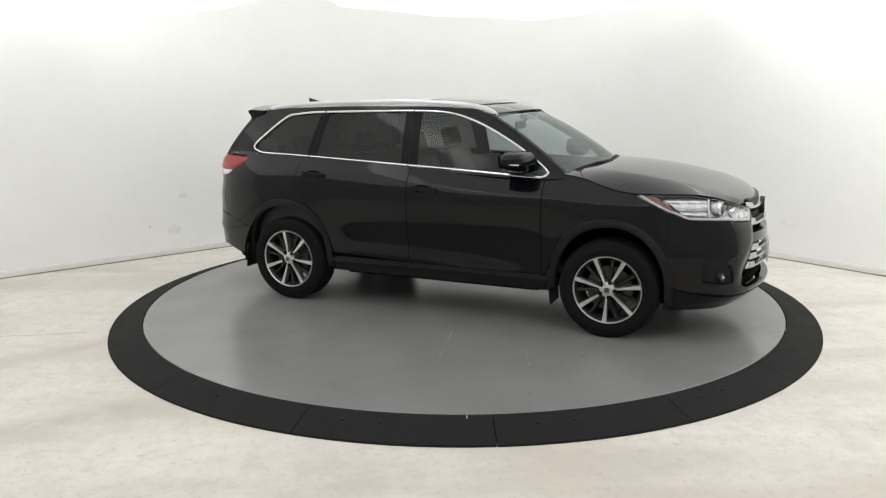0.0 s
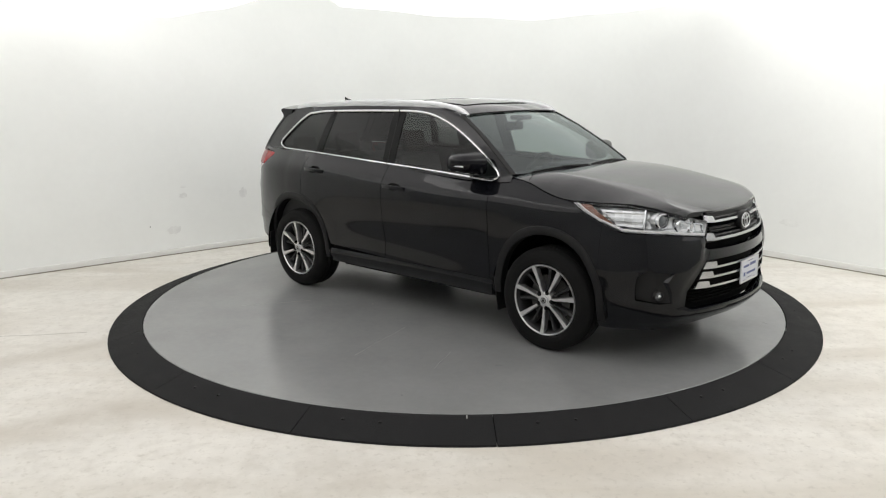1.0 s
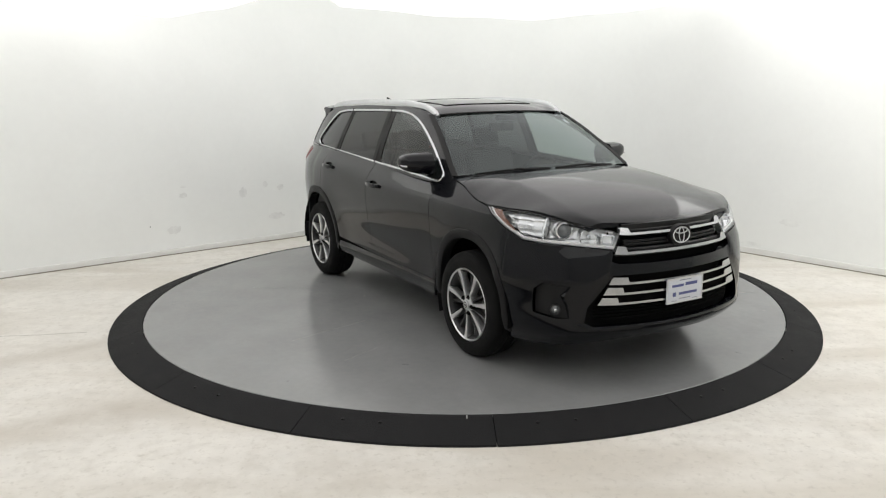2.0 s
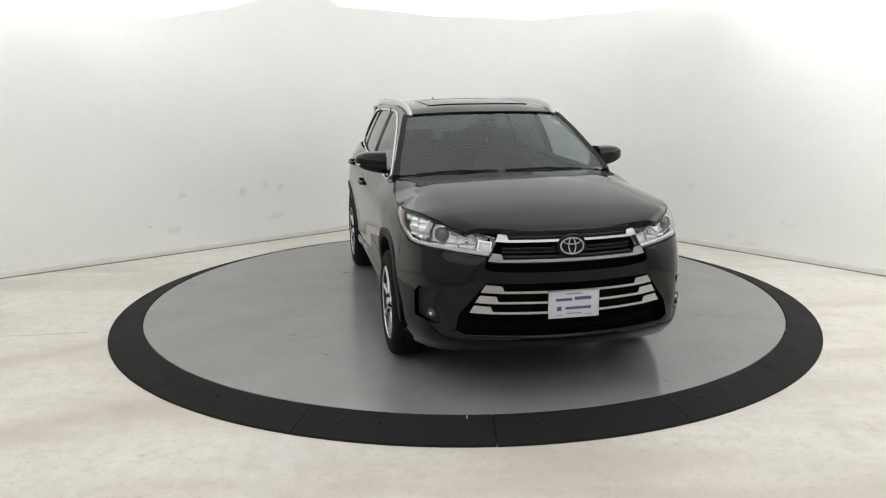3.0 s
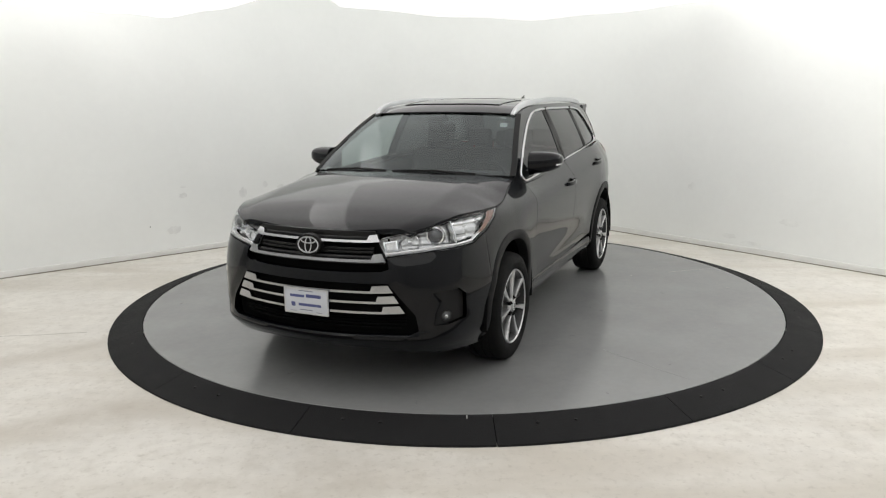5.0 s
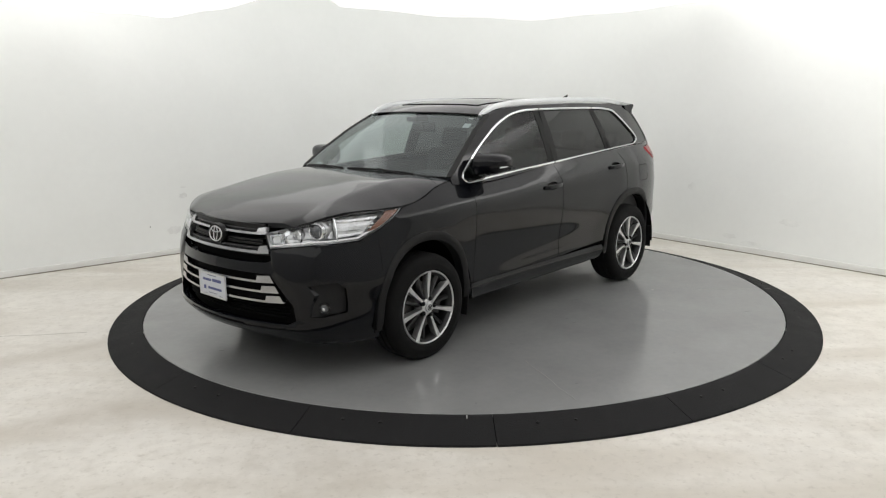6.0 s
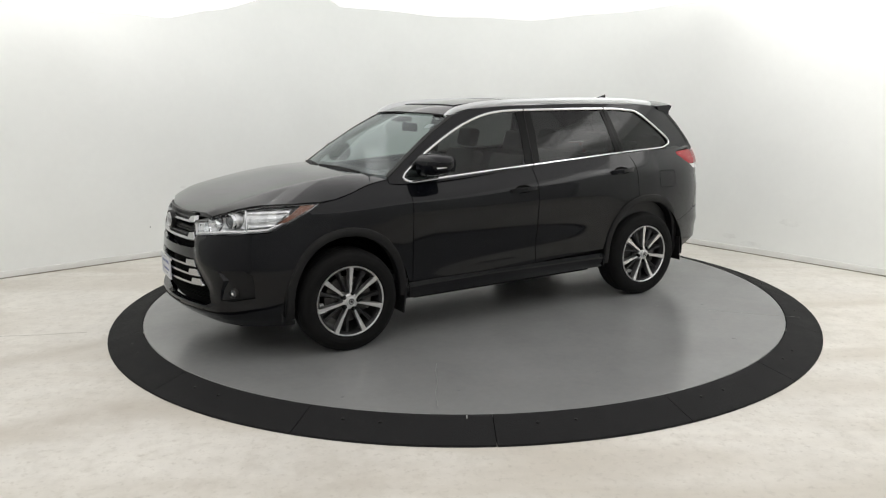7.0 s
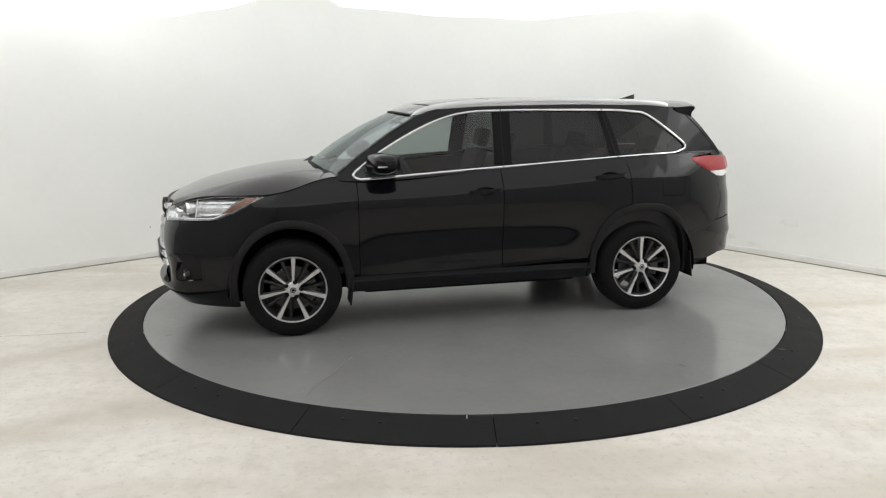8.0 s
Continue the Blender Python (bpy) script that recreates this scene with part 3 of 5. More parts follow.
GLASS_TOP = curve([(1.1, 0.60), (0.4, 0.632), (-0.25, 0.650), (-1.2, 0.628), (-1.75, 0.595), (-2.1, 0.55)])


def cab(x, z, out=0.0):
    lo, hi = GLASS_LOW(x), GLASS_TOP(x)
    t = (z - 1.2) / 0.43
    return lo - (lo - hi) * (t if t < 0 else 0.72 * t + 0.28 * t * t) + out


def on_cab(out=0.0):
    return lambda x, z: Vector((x, cab(x, z, out), z))


RX = {AXLE: 0.885, -AXLE: 0.885}      # the arches are narrower than high
RZ = {AXLE: 1.015, -AXLE: 1.04}
SQUARE = {AXLE: 0.93, -AXLE: 0.84}    # and the rear one is squarer at its shoulders


def arch_at(ax, r, a):
    """A point of a wheel arch, a degrees round from the front."""
    c, s, k = math.cos(radians(a)), math.sin(radians(a)), SQUARE[ax]
    return ax + r * RX[ax] * math.copysign(abs(c) ** k, c), HUB_Z + r * RZ[ax] * math.copysign(abs(s) ** k, s)


def arch(ax, r, a0, a1, n=28):
    return [arch_at(ax, r, a0 + (a1 - a0) * k / n) for k in range(n + 1)]


DLO = spline([(0.915, 1.180), (0.885, 1.156), (0.80, 1.150), (0.3, 1.178), (-0.24, 1.206), (-1.22, 1.252), (-1.72, 1.267)], 3) + spline(
    [(-1.76, 1.272), (-1.85, 1.322), (-1.72, 1.44), (-1.53, 1.578), (-1.40, 1.606), (-1.13, 1.622), (-0.28, 1.630), (0.04, 1.614), (0.26, 1.557), (0.465, 1.470), (0.70, 1.342), (0.895, 1.207)], 4)
ROOF_EDGE = curve([(0.44, 1.578), (0.375, 1.605), (0.2, 1.643), (-0.2, 1.665), (-0.8, 1.669), (-1.4, 1.655), (-1.7, 1.642), (-1.9, 1.622)])
ROOF_MID = curve([(0.475, 1.624), (0.38, 1.656), (0.2, 1.690), (-0.2, 1.714), (-0.7, 1.718), (-1.3, 1.703), (-1.7, 1.678), (-1.9, 1.660), (-2.1, 1.64)])
PILLAR = [(1.03, 1.182), (0.85, 1.316), (0.62, 1.470), (0.375, 1.605)]
D_LINE = [(-2.20, 1.255), (-2.15, 1.33), (-2.04, 1.47), (-1.935, 1.585), (-1.89, 1.624)]


def inset(poly, d):
    """An outline moved in by d on all sides."""
    n = len(poly)
    area = sum(poly[i - 1][0] * poly[i][1] - poly[i][0] * poly[i - 1][1] for i in range(n))
    s = 1 if area > 0 else -1
    out = []
    for i in range(n):
        a, p, b = Vector(poly[i - 1]), Vector(poly[i]), Vector(poly[(i + 1) % n])
        e, f = (p - a).normalized(), (b - p).normalized()
        k = (Vector((-e.y, e.x)) + Vector((-f.y, f.x)))
        if k.length < 1e-6:
            out.append(tuple(p))
            continue
        k.normalize()
        out.append(tuple(p + k * s * d / max(0.5, k.dot(Vector((-e.y, e.x))))))
    return out


HL_LOW = [(0.475, 0.845), (0.60, 0.862), (0.74, 0.880)]          # headlamp, lower edge from the grille out (y, z)
HL_TOP = [(0.76, 1.036), (0.58, 0.980), (0.42, 0.940)]           # upper edge back to the grille (y, z)


def headlamp_outline():
    pts = [(NOSE.by_y(y, z), z) for y, z in HL_LOW]
    pts += [(NOSE.by_x(x, z), z) for x, z in ((1.93, 0.888), (1.78, 0.945), (1.57, 1.054), (1.75, 1.054), (1.92, 1.056))]
    return pts + [(NOSE.by_y(y, z), z) for y, z in HL_TOP]


CHEEK = curve([(0.40, 0.68), (0.52, 0.665), (0.70, 0.525), (0.80, 0.485), (0.86, 0.47)])
HOOD_E = curve([(0.95, 1.178), (1.05, 1.172), (1.15, 1.158), (1.24, 1.134), (1.35, 1.097), (1.45, 1.074), (1.58, 1.061), (1.75, 1.060), (1.92, 1.062), (2.05, 1.047), (2.15, 1.014), (2.24, 0.970), (2.30, 0.940)])
HOOD_Y = curve([(x, skin(x, HOOD_E(x) - 0.006) - 0.005) for x in (0.95, 1.05, 1.15, 1.24, 1.31, 1.45, 1.58, 1.75, 1.92, 2.05, 2.15, 2.22)] + [(2.30, 0.40)])
HOOD_M = curve([(0.95, 1.226), (1.2, 1.220), (1.42, 1.207), (1.65, 1.176), (1.88, 1.132), (2.05, 1.090), (2.18, 1.046), (2.28, 1.005), (2.34, 0.968)])


HOOD_C = curve([(0.95, 0.70), (1.3, 0.68), (1.9, 0.74), (2.15, 0.86), (2.30, 0.98)])     # where the crease runs, as a share of the half width


def hood(x, y):
    e, m = HOOD_E(x), HOOD_M(x)
    u = min(1.0, abs(y) / HOOD_Y(x))
    c = HOOD_C(x)
    top = m - 0.016 * min(1.0, u / c) ** 2
    if u > c:
        k = (u - c) / (1 - c)
        top -= (top - e) * (0.62 * k + 0.38 * k * k)
    soft = m - (m - e) * u ** 3.2
    return Vector((x, y, top * 0.8 + soft * 0.2))


def build_body(car):
    b, q = AXLE, -AXLE
    g = 0.0025
    # wings, doors, quarters, sills
    fender = [(0.893 + g, 0.43), (0.893 + g, 1.148), (0.93, 1.158), *[(x, HOOD_E(x) - 0.006) for x in (0.97, 1.05, 1.15, 1.24, 1.275, 1.31, 1.38, 1.45)], (1.565, 1.050), (1.775, 0.942), (1.798, 0.930), (1.798, 0.655)] + arch(b, 0.497, 36, 172, 24)
    both("front_wing", cut_patch(fender, 0.035, on_side(), flange=0.02), PAINT, car)
    door_f = [(0.893 - g, 0.43), (-0.22 + g, 0.43), (-0.22 + g, BELT(-0.22))] + [(x, BELT(x)) for x in np.linspace(-0.1, 0.893 - g, 12)]
    handles = []
    for hx, hz in ((-0.075, 1.035), (-1.10, 1.115)):
        handles.append([(hx + 0.085 * math.cos(a), hz + 0.030 * math.sin(a)) for a in np.linspace(0, 2 * math.pi, 17)[:-1]])
    both("front_door", cut_patch(door_f, 0.035, on_side(), [handles[0]], 0.02), PAINT, car)
    door_r = [(-0.22 - g, 0.43)] + [(-0.22 - g, BELT(-0.22))] + [(x, BELT(x)) for x in np.linspace(-0.3, -1.24, 10)] + [(-1.262, 1.18), (-1.285, 0.90)] + arch(q, 0.515, 78, 8, 16)
    both("rear_door", cut_patch(door_r, 0.035, on_side(), [handles[1]], 0.02), PAINT, car)
    for k, (hx, hz) in enumerate(((-0.075, 1.035), (-1.10, 1.115))):
        cup = [(hx + 0.088 * math.cos(a), hz + 0.033 * math.sin(a)) for a in np.linspace(0, 2 * math.pi, 17)[:-1]]
        both("handle_cup", cut_patch(cup, 0.03, on_side(-0.034)), GRILLE, car)
        y = skin(hx, hz)
        path = spline([(hx - 0.125, y + 0.004, hz + 0.004), (hx - 0.09, y + 0.022, hz + 0.005), (hx, y + 0.036, hz + 0.002), (hx + 0.09, y + 0.024, hz - 0.004), (hx + 0.12, y + 0.004, hz - 0.006)], 4)
        both("door_handle", sweep(path, [(-0.008, -0.014), (0.006, -0.016), (0.010, 0), (0.006, 0.016), (-0.008, 0.014)]), PAINT, car)
    part("door_lock", moved(lathe([(0.006, 0.001), (0.005, 0.005), (0.0, 0.007), (-0.01, 0.007)], 12), pose(-0.193, skin(-0.193, 1.04) + 0.004, 1.040)), SATIN, car, "small bright door lock")
    quarter = ([(-1.24, BELT(-1.24)), (-1.262 - 2 * g, 1.18), (-1.285 - 2 * g, 0.90)] + arch(q, 0.497, 78, 152, 18) +
               [(-1.86, 0.62), (-2.02, 0.66), (-2.13, 0.70), (-2.17, 0.90), (-2.10, 1.078), (-2.04, 1.116), (-1.893, 1.207), (-1.893, 1.238), (-2.05, 1.247), (-2.05, BELT(-2.05))])
    quarter += [(x, BELT(x)) for x in np.linspace(-1.95, -1.35, 7)]
    fuel = [(-1.565, 1.088), (-1.745, 1.082), (-1.762, 1.06), (-1.762, 0.955), (-1.74, 0.935), (-1.575, 0.938), (-1.555, 0.96), (-1.55, 1.07)]
    left = cut_patch(quarter, 0.035, on_side(), [fuel], 0.02)
    part("rear_quarter", left, PAINT, car)
    part("rear_quarter", mirrored(cut_patch(quarter, 0.035, on_side(), (), 0.02)), PAINT, car)
    part("fuel_door", cut_patch(inset(fuel, 0.003), 0.03, on_side(), (), 0.012), PAINT, car, "fuel filler flap")
    sill = [(0.952, 0.302), (0.952, 0.425), (-0.945, 0.427), (-0.958, 0.36), (-0.955, 0.305)]
    both("side_sill", cut_patch(sill, 0.03, lambda x, z: Vector((x, skin(x, z) + 0.012 * math.sin(math.pi * (z - 0.30) / 0.125), z)), (), 0.05), PAINT, car)
    # inner shell behind the panel gaps
    shell = [(-2.1, 0.70), (-2.1, 1.20), (1.0, 1.14), (1.5, 1.04), (1.86, 0.86), (1.86, 0.5)] + arch(b, 0.485, 15, 176, 20) + [(0.9, 0.32), (-0.9, 0.32)] + arch(q, 0.485, 4, 165, 20) + [(-2.0, 0.45), (-2.1, 0.55)]
    both("inner_panel", cut_patch(shell, 0.05, on_side(-0.035)), DARK, car)
    # wheel arch trims and liners
    for ax in (b, q):
        lines = []
        for k in range(41):
            a = -8 + 190 * k / 40 if ax > 0 else -2 + 188 * k / 40
            row = []
            for r, out in ((0.510, 0.0), (0.508, 0.008), (0.498, 0.012), (0.456, 0.011), (0.449, 0.006), (0.447, -0.06)):
                x, z = arch_at(ax, r, a)
                row.append((x, skin(x, max(0.27, z), out), z))
            lines.append(row)
        both("arch_trim", loft(lines), PLASTIC, car, "matt black wheel arch trim")
        lines = []
        for k in range(31):
            a = radians(-6 + 192 * k / 30)
            lines.append([(ax + r * math.cos(a), y, HUB_Z + r * math.sin(a)) for y, r in ((0.93, 0.47), (0.60, 0.47), (0.52, 0.42), (0.50, 0.02))])
        both("wheel_liner", loft(lines), DARK, car)
    # mud flaps
    for x0, z0, z1, w in ((0.935, 0.205, 0.46, 0.20), (-1.835, 0.255, 0.47, 0.20)):
        f = loft([[(x0 + dx + 0.03 * t * (1 if x0 > 0 else -1), y, z1 - (z1 - z0) * t) for dx, y in ((0, 0.925 - 0.01 * t), (0.012, 0.93 - 0.01 * t), (0.018, 0.72), (-0.004, 0.72))] for t in (0, 0.35, 0.7, 0.96, 1.0)], close=True, caps=True)
        both("mud_flap", f, PLASTIC, car, "black rubber mud flap")
    # underside
    floor = joined(box(-2.25, 2.15, -0.52, 0.52, 0.24, 0.50, 0.03), box(1.74, 2.12, -0.74, 0.74, 0.235, 0.34, 0.03), box(-0.85, 0.86, -0.84, 0.84, 0.27, 0.42, 0.03))
    part("underbody", floor, DARK, car)
    part("exhaust", joined(pipe([(-0.6, -0.25, 0.26), (-1.3, -0.3, 0.27), (-1.75, -0.45, 0.30), (-2.2, -0.5, 0.30)], 0.03), moved(lathe([(-0.25, 0.001), (-0.25, 0.10), (0.25, 0.10), (0.25, 0.001)], 20), pose(-1.95, -0.2, 0.33, 0, 0, 0))), STEEL, car)
    # front bumper
    low = [(y, z) for y, z in ((-0.50, 0.696), (0.50, 0.696), (0.648, 0.510), (0.668, 0.418), (0.62, 0.392), (-0.62, 0.392), (-0.668, 0.418), (-0.648, 0.510))]

    def nose_poly(yz, n=6):
        out = []
        for i in range(len(yz)):
            (y0, z0), (y1, z1) = yz[i - 1], yz[i]
            out += [(NOSE.by_y(y0 + (y1 - y0) * k / n, z0 + (z1 - z0) * k / n), z0 + (z1 - z0) * k / n) for k in range(n)]
        return out
    pocket = [(0.740, 0.640), (0.846, 0.650), (0.868, 0.61), (0.864, 0.458), (0.80, 0.440), (0.744, 0.447), (0.752, 0.52), (0.770, 0.58)]
    pocket_t = nose_poly(pocket, 3)
    half = [(NOSE.by_y(y, z), z) for y, z in ((0.001, 0.757), (0.30, 0.758), (0.462, 0.764), (0.503, 0.780), (0.490, 0.843), (0.60, 0.859), (0.74, 0.877))]
    half += [(NOSE.by_x(x, z), z) for x, z in ((1.93, 0.884), (1.802, 0.934), (1.802, 0.655))]
    half += [(NOSE.by_x(x, z), z) for x, z in arch(b, 0.497, 34, -13, 10)]
    half += [(NOSE.by_y(y, z), z) for y, z in ((0.80, 0.248), (0.62, 0.262), (0.35, 0.300), (0.001, 0.312))]
    outline = half + [(-t, z) for t, z in reversed(half[1:-1])]
    lowt = nose_poly(low)
    holes = [lowt, pocket_t, [(-t, z) for t, z in pocket_t]]

    def lip(t, z):
        p = NOSE.at(t, z)
        p.x += 0.020 * math.exp(-((z - 0.365) / 0.022) ** 2) if abs(p.y) < 0.75 else 0
        k = min(1, max(0, (abs(p.y) - CHEEK(z)) / 0.035))
        p.x += 0.015 * k * k * (3 - 2 * k) * min(1, max(0, (0.86 - abs(p.y)) / 0.12)) * min(1, max(0, (z - 0.42) / 0.08)) * min(1, max(0, (0.86 - z) / 0.05))
        return p
    part("front_bumper", cut_patch(outline, 0.03, lip, holes, 0.045, (-1, 0, 0)), PAINT, car)
    for s in (1, -1):
        pk = [(s * t, z) for t, z in nose_poly([(y, z) for y, z in pocket], 3)]
        part("fog_lamp_pocket", cut_patch(pk, 0.02, lambda t, z: NOSE.at(t, z, -0.003 - 0.026 * min(1, max(0, (abs(t) - NOSE.by_y(0.745, z)) / 0.09)))), PLASTIC, car)
        seat_at = Matrix.Translation(NOSE.at(NOSE.by_y(s * 0.798, 0.490), 0.490, -0.012)) @ pose(0, 0, 0, 0, 0, -90 + s * 32)
        fog = part("fog_lamp", moved(lathe([(0.011, 0.001), (0.009, 0.015), (0.003, 0.026)], 28), seat_at), LAMP_GLASS, car, "round clear fog lamp")
        part("fog_ring", moved(lathe([(0.002, 0.026), (0.009, 0.028), (0.007, 0.031), (-0.02, 0.033)], 28), seat_at), STEEL, fog)
        part("fog_bulb", moved(lathe([(0.015, 0.001), (0.013, 0.007), (0.009, 0.011)], 16), seat_at), HOUSING, fog)
    # grille backing and slats
    back = nose_poly([(-0.47, 0.99), (0.47, 0.99), (0.52, 0.80), (0.76, 0.50), (0.72, 0.36), (-0.72, 0.36), (-0.76, 0.50), (-0.52, 0.80)], 4)
    grille = part("grille", cut_patch(back, 0.05, lambda t, z: NOSE.at(t, z, -0.075)), DARK, car)

    def bar(y, z, h, depth, out, drop=0.0):
        pts = [NOSE.at(NOSE.by_y(v, z), z - drop * (1 - (v / y) ** 2), out) for v in np.linspace(-y, y, 25)]
        return sweep(pts, [(-depth, -h / 2), (-0.003, -h / 2), (0.0, -h / 4), (0.0, h / 4), (-0.003, h / 2), (-depth, h / 2)])
    for z in (0.960, 0.885, 0.865):
        part("grille_slat", bar(0.40, z, 0.016, 0.03, -0.03), GRILLE, grille)
    for z in (0.480, 0.460, 0.440, 0.420):
        part("grille_slat", bar(0.60 if z > 0.43 else 0.57, z, 0.006, 0.02, -0.05), DARK, grille)
    for y, z in ((0.365, 0.950), (0.40, 0.842)):
        part("grille_ledge", bar(y, z, 0.013, 0.03, -0.016), ALLOY_DARK, grille, "dark grey ledge above a chrome bar")
    part("grille_surround", bar(0.47, 0.815, 0.022, 0.04, -0.012), GRILLE, grille)

    def chrome_bar(y, z, thin, thick, wide, slant, lift=0.006):
        """A bright bar, thin across the middle, that thickens upwards towards both ends."""
        half = [(0.0, z), (y - wide, z), (y, z + lift), (y - slant, z + thick + lift), (y - wide, z + thick), (y - wide - 0.010, z + thin), (0.0, z + thin)]
        pts = half + [(-v, h) for v, h in reversed(half[1:-1])]
        return cut_patch(nose_poly(pts, 10), 0.04, lambda t, h: NOSE.at(t, h, 0.004), (), 0.03, (-1, 0, 0))
    part("chrome_bar", chrome_bar(0.435, 0.927, 0.014, 0.040, 0.065, 0.022), BAR_CHROME, grille, "chrome grille bar")
    part("chrome_bar", chrome_bar(0.482, 0.816, 0.017, 0.046, 0.075, 0.028), BAR_CHROME, grille, "chrome grille bar")
    for y, z in ((0.528, 0.638), (0.560, 0.577), (0.592, 0.517)):
        part("chrome_bar", chrome_bar(y, z, 0.014, 0.044, 0.118, 0.028), BAR_CHROME, grille, "chrome grille bar")
    # badge: an oval of bright rings on a dark disc
    badge = part("badge", moved(lathe([(0.0, 0.001), (0.0, 0.074), (0.005, 0.079), (0.004, 0.086), (-0.006, 0.089), (-0.03, 0.089)], 48), pose(2.380, 0, 0.902, 0, 7, -90) @ Matrix.Diagonal((1.0, 1.0, 0.74, 1))), GRILLE, car, "oval badge with bright rings")

    def oval(a, c, y0, z0, r):
        pts = [(0, y0 + a * math.cos(w), z0 + c * math.sin(w)) for w in np.linspace(0, 2 * math.pi, 37)[:-1]]
        return moved(sweep([Vector(p) for p in pts], [(r * math.cos(k), r * 0.8 * math.sin(k)) for k in np.linspace(0, 6.283, 7)[:-1]], True, (1, 0, 0)), pose(2.386, 0, 0.902, 0, -7, 0))
    for a, c, z0, r in ((0.069, 0.047, 0, 0.0052), (0.021, 0.045, 0.0, 0.0044), (0.050, 0.017, 0.027, 0.0044)):
        part("badge_ring", oval(a, c, 0, z0, r * 0.85), SATIN, badge)
    # front plate with its frame; its writing is left as bars
    plate = part("front_plate", box(2.428, 2.435, -0.155, 0.155, 0.490, 0.647, 0.004), PLATE, car, "white dealer plate with blue lines")
    rim = sweep([Vector((2.435, y, z)) for y, z in ((-0.150, 0.495), (0.150, 0.495), (0.150, 0.642), (-0.150, 0.642))], [(-0.006, -0.003), (0.006, -0.003), (0.006, 0.003), (-0.006, 0.003)], True, (1, 0, 0))
    part("plate_frame", rim, SATIN, plate)
    for y0, y1, z0, z1, ink in ((-0.112, -0.012, 0.590, 0.606, PLATE_INK), (0.002, 0.105, 0.592, 0.612, PLATE_INK), (-0.052, 0.105, 0.538, 0.554, PLATE_INK), (-0.104, -0.076, 0.532, 0.558, PLATE_INK), (-0.045, 0.045, 0.512, 0.517, PLATE_DARK), (-0.05, 0.05, 0.628, 0.633, PLATE_DARK), (-0.11, -0.07, 0.503, 0.506, PLATE_DARK), (0.07, 0.11, 0.503, 0.506, PLATE_DARK)):
        part("plate_line", box(2.4355, 2.4362, y0, y1, z0, z1), ink, plate, smooth=False)
    # headlamps
    hl = headlamp_outline()
    for s in (1, -1):
        h = [(s * t, z) for t, z in hl]
        ins = inset(h, 0.004)
        lamp = part("headlamp", cut_patch(ins, 0.012, lambda t, z: NOSE.at(t, z, -0.068 - 0.008 * math.sin(abs(t) * 58 + z * 20) - 0.003 * math.sin(z * 310))), HOUSING, car, "clear headlamp with bright reflectors")
        part("lamp_rim", cut_patch(h, 0.025, lambda t, z: NOSE.at(t, z, -0.004), [inset(h, 0.0035)], 0.006, (-1, 0, 0)), GRILLE, lamp)
        part("lamp_wall", cut_patch(inset(h, 0.0037), 0.025, lambda t, z: NOSE.at(t, z, -0.012), [inset(h, 0.0055)], 0.045, (-1, 0, 0)), HOUSING, lamp)
        part("lens", cut_patch(ins, 0.025, lambda t, z: NOSE.at(t, z, -0.001)), LENS, lamp)
        am = [(s * NOSE.by_x(x, z), z) for x, z in ((1.60, 1.045), (1.70, 1.045), (1.875, 0.935), (1.80, 0.948))]
        part("amber_reflector", cut_patch(am, 0.03, lambda t, z: NOSE.at(t, z, -0.012)), AMBER, lamp, "amber side reflector")
        turn = pose(2.122, s * 0.708, 0.958, 0, 0, -90 + s * 18)
        part("projector", moved(lathe([(0.026, 0.001), (0.021, 0.02), (0.010, 0.034), (0.0, 0.040)], 28), turn), LAMP_GLASS, lamp)
        part("projector_ring", moved(lathe([(0.0, 0.040), (0.012, 0.044), (0.010, 0.052), (-0.06, 0.060)], 28), turn), MIRROR, lamp)
        part("projector_bezel", moved(lathe([(-0.020, 0.052), (-0.010, 0.056), (-0.016, 0.060), (-0.06, 0.062)], 28), turn), ALLOY, lamp)
        turn = pose(2.205, s * 0.580, 0.920, 0, 0, -90 + s * 14)
        part("reflector_bowl", moved(lathe([(-0.050, 0.001), (-0.046, 0.016), (-0.034, 0.034), (-0.012, 0.050), (0.008, 0.058), (0.004, 0.061), (-0.04, 0.062)], 28), turn), MIRROR, lamp)
        part("bulb_shield", moved(lathe([(-0.004, 0.001), (-0.008, 0.011), (-0.05, 0.012)], 16), turn), CHROME, lamp)
        cell = [(s * NOSE.by_y(y, z), z) for y, z in ((0.470, 0.868), (0.545, 0.878), (0.530, 0.938), (0.452, 0.925))]
        part("cell_frame", cut_patch(cell, 0.02, lambda t, z: NOSE.at(t, z, -0.022), [inset(cell, 0.009)], 0.03, (-1, 0, 0)), CHROME, lamp, "chrome frame of the turn lamp")
        part("turn_lamp", cut_patch(inset(cell, 0.009), 0.02, lambda t, z: NOSE.at(t, z, -0.034 + 0.004 * math.sin(abs(t) * 330))), CLEAR, lamp)
        side = [(s * NOSE.by_x(x, z), z) for x, z in ((1.885, 0.925), (2.05, 0.912), (2.05, 1.034), (1.88, 1.048), (1.735, 1.046))]

        def facet(t, z):
            saw = abs((abs(t) * 17.0 + z * 4.0) % 2 - 1)
            return NOSE.at(t, z, -0.040 + 0.016 * saw - (0.007 if (z * 40) % 2 > 1 else 0.0))
        part("side_reflector", cut_patch(side, 0.011, facet, (), 0.02, (0, -s, 0)), LAMP_SILVER, lamp, "faceted bright side reflector", smooth=False)
        divider = [NOSE.at(s * NOSE.by_x(x, z), z, -0.018) for x, z in ((2.06, 0.900), (2.055, 0.96), (2.045, 1.035))]
        part("lamp_divider", pipe(divider, 0.006), CHROME, lamp)
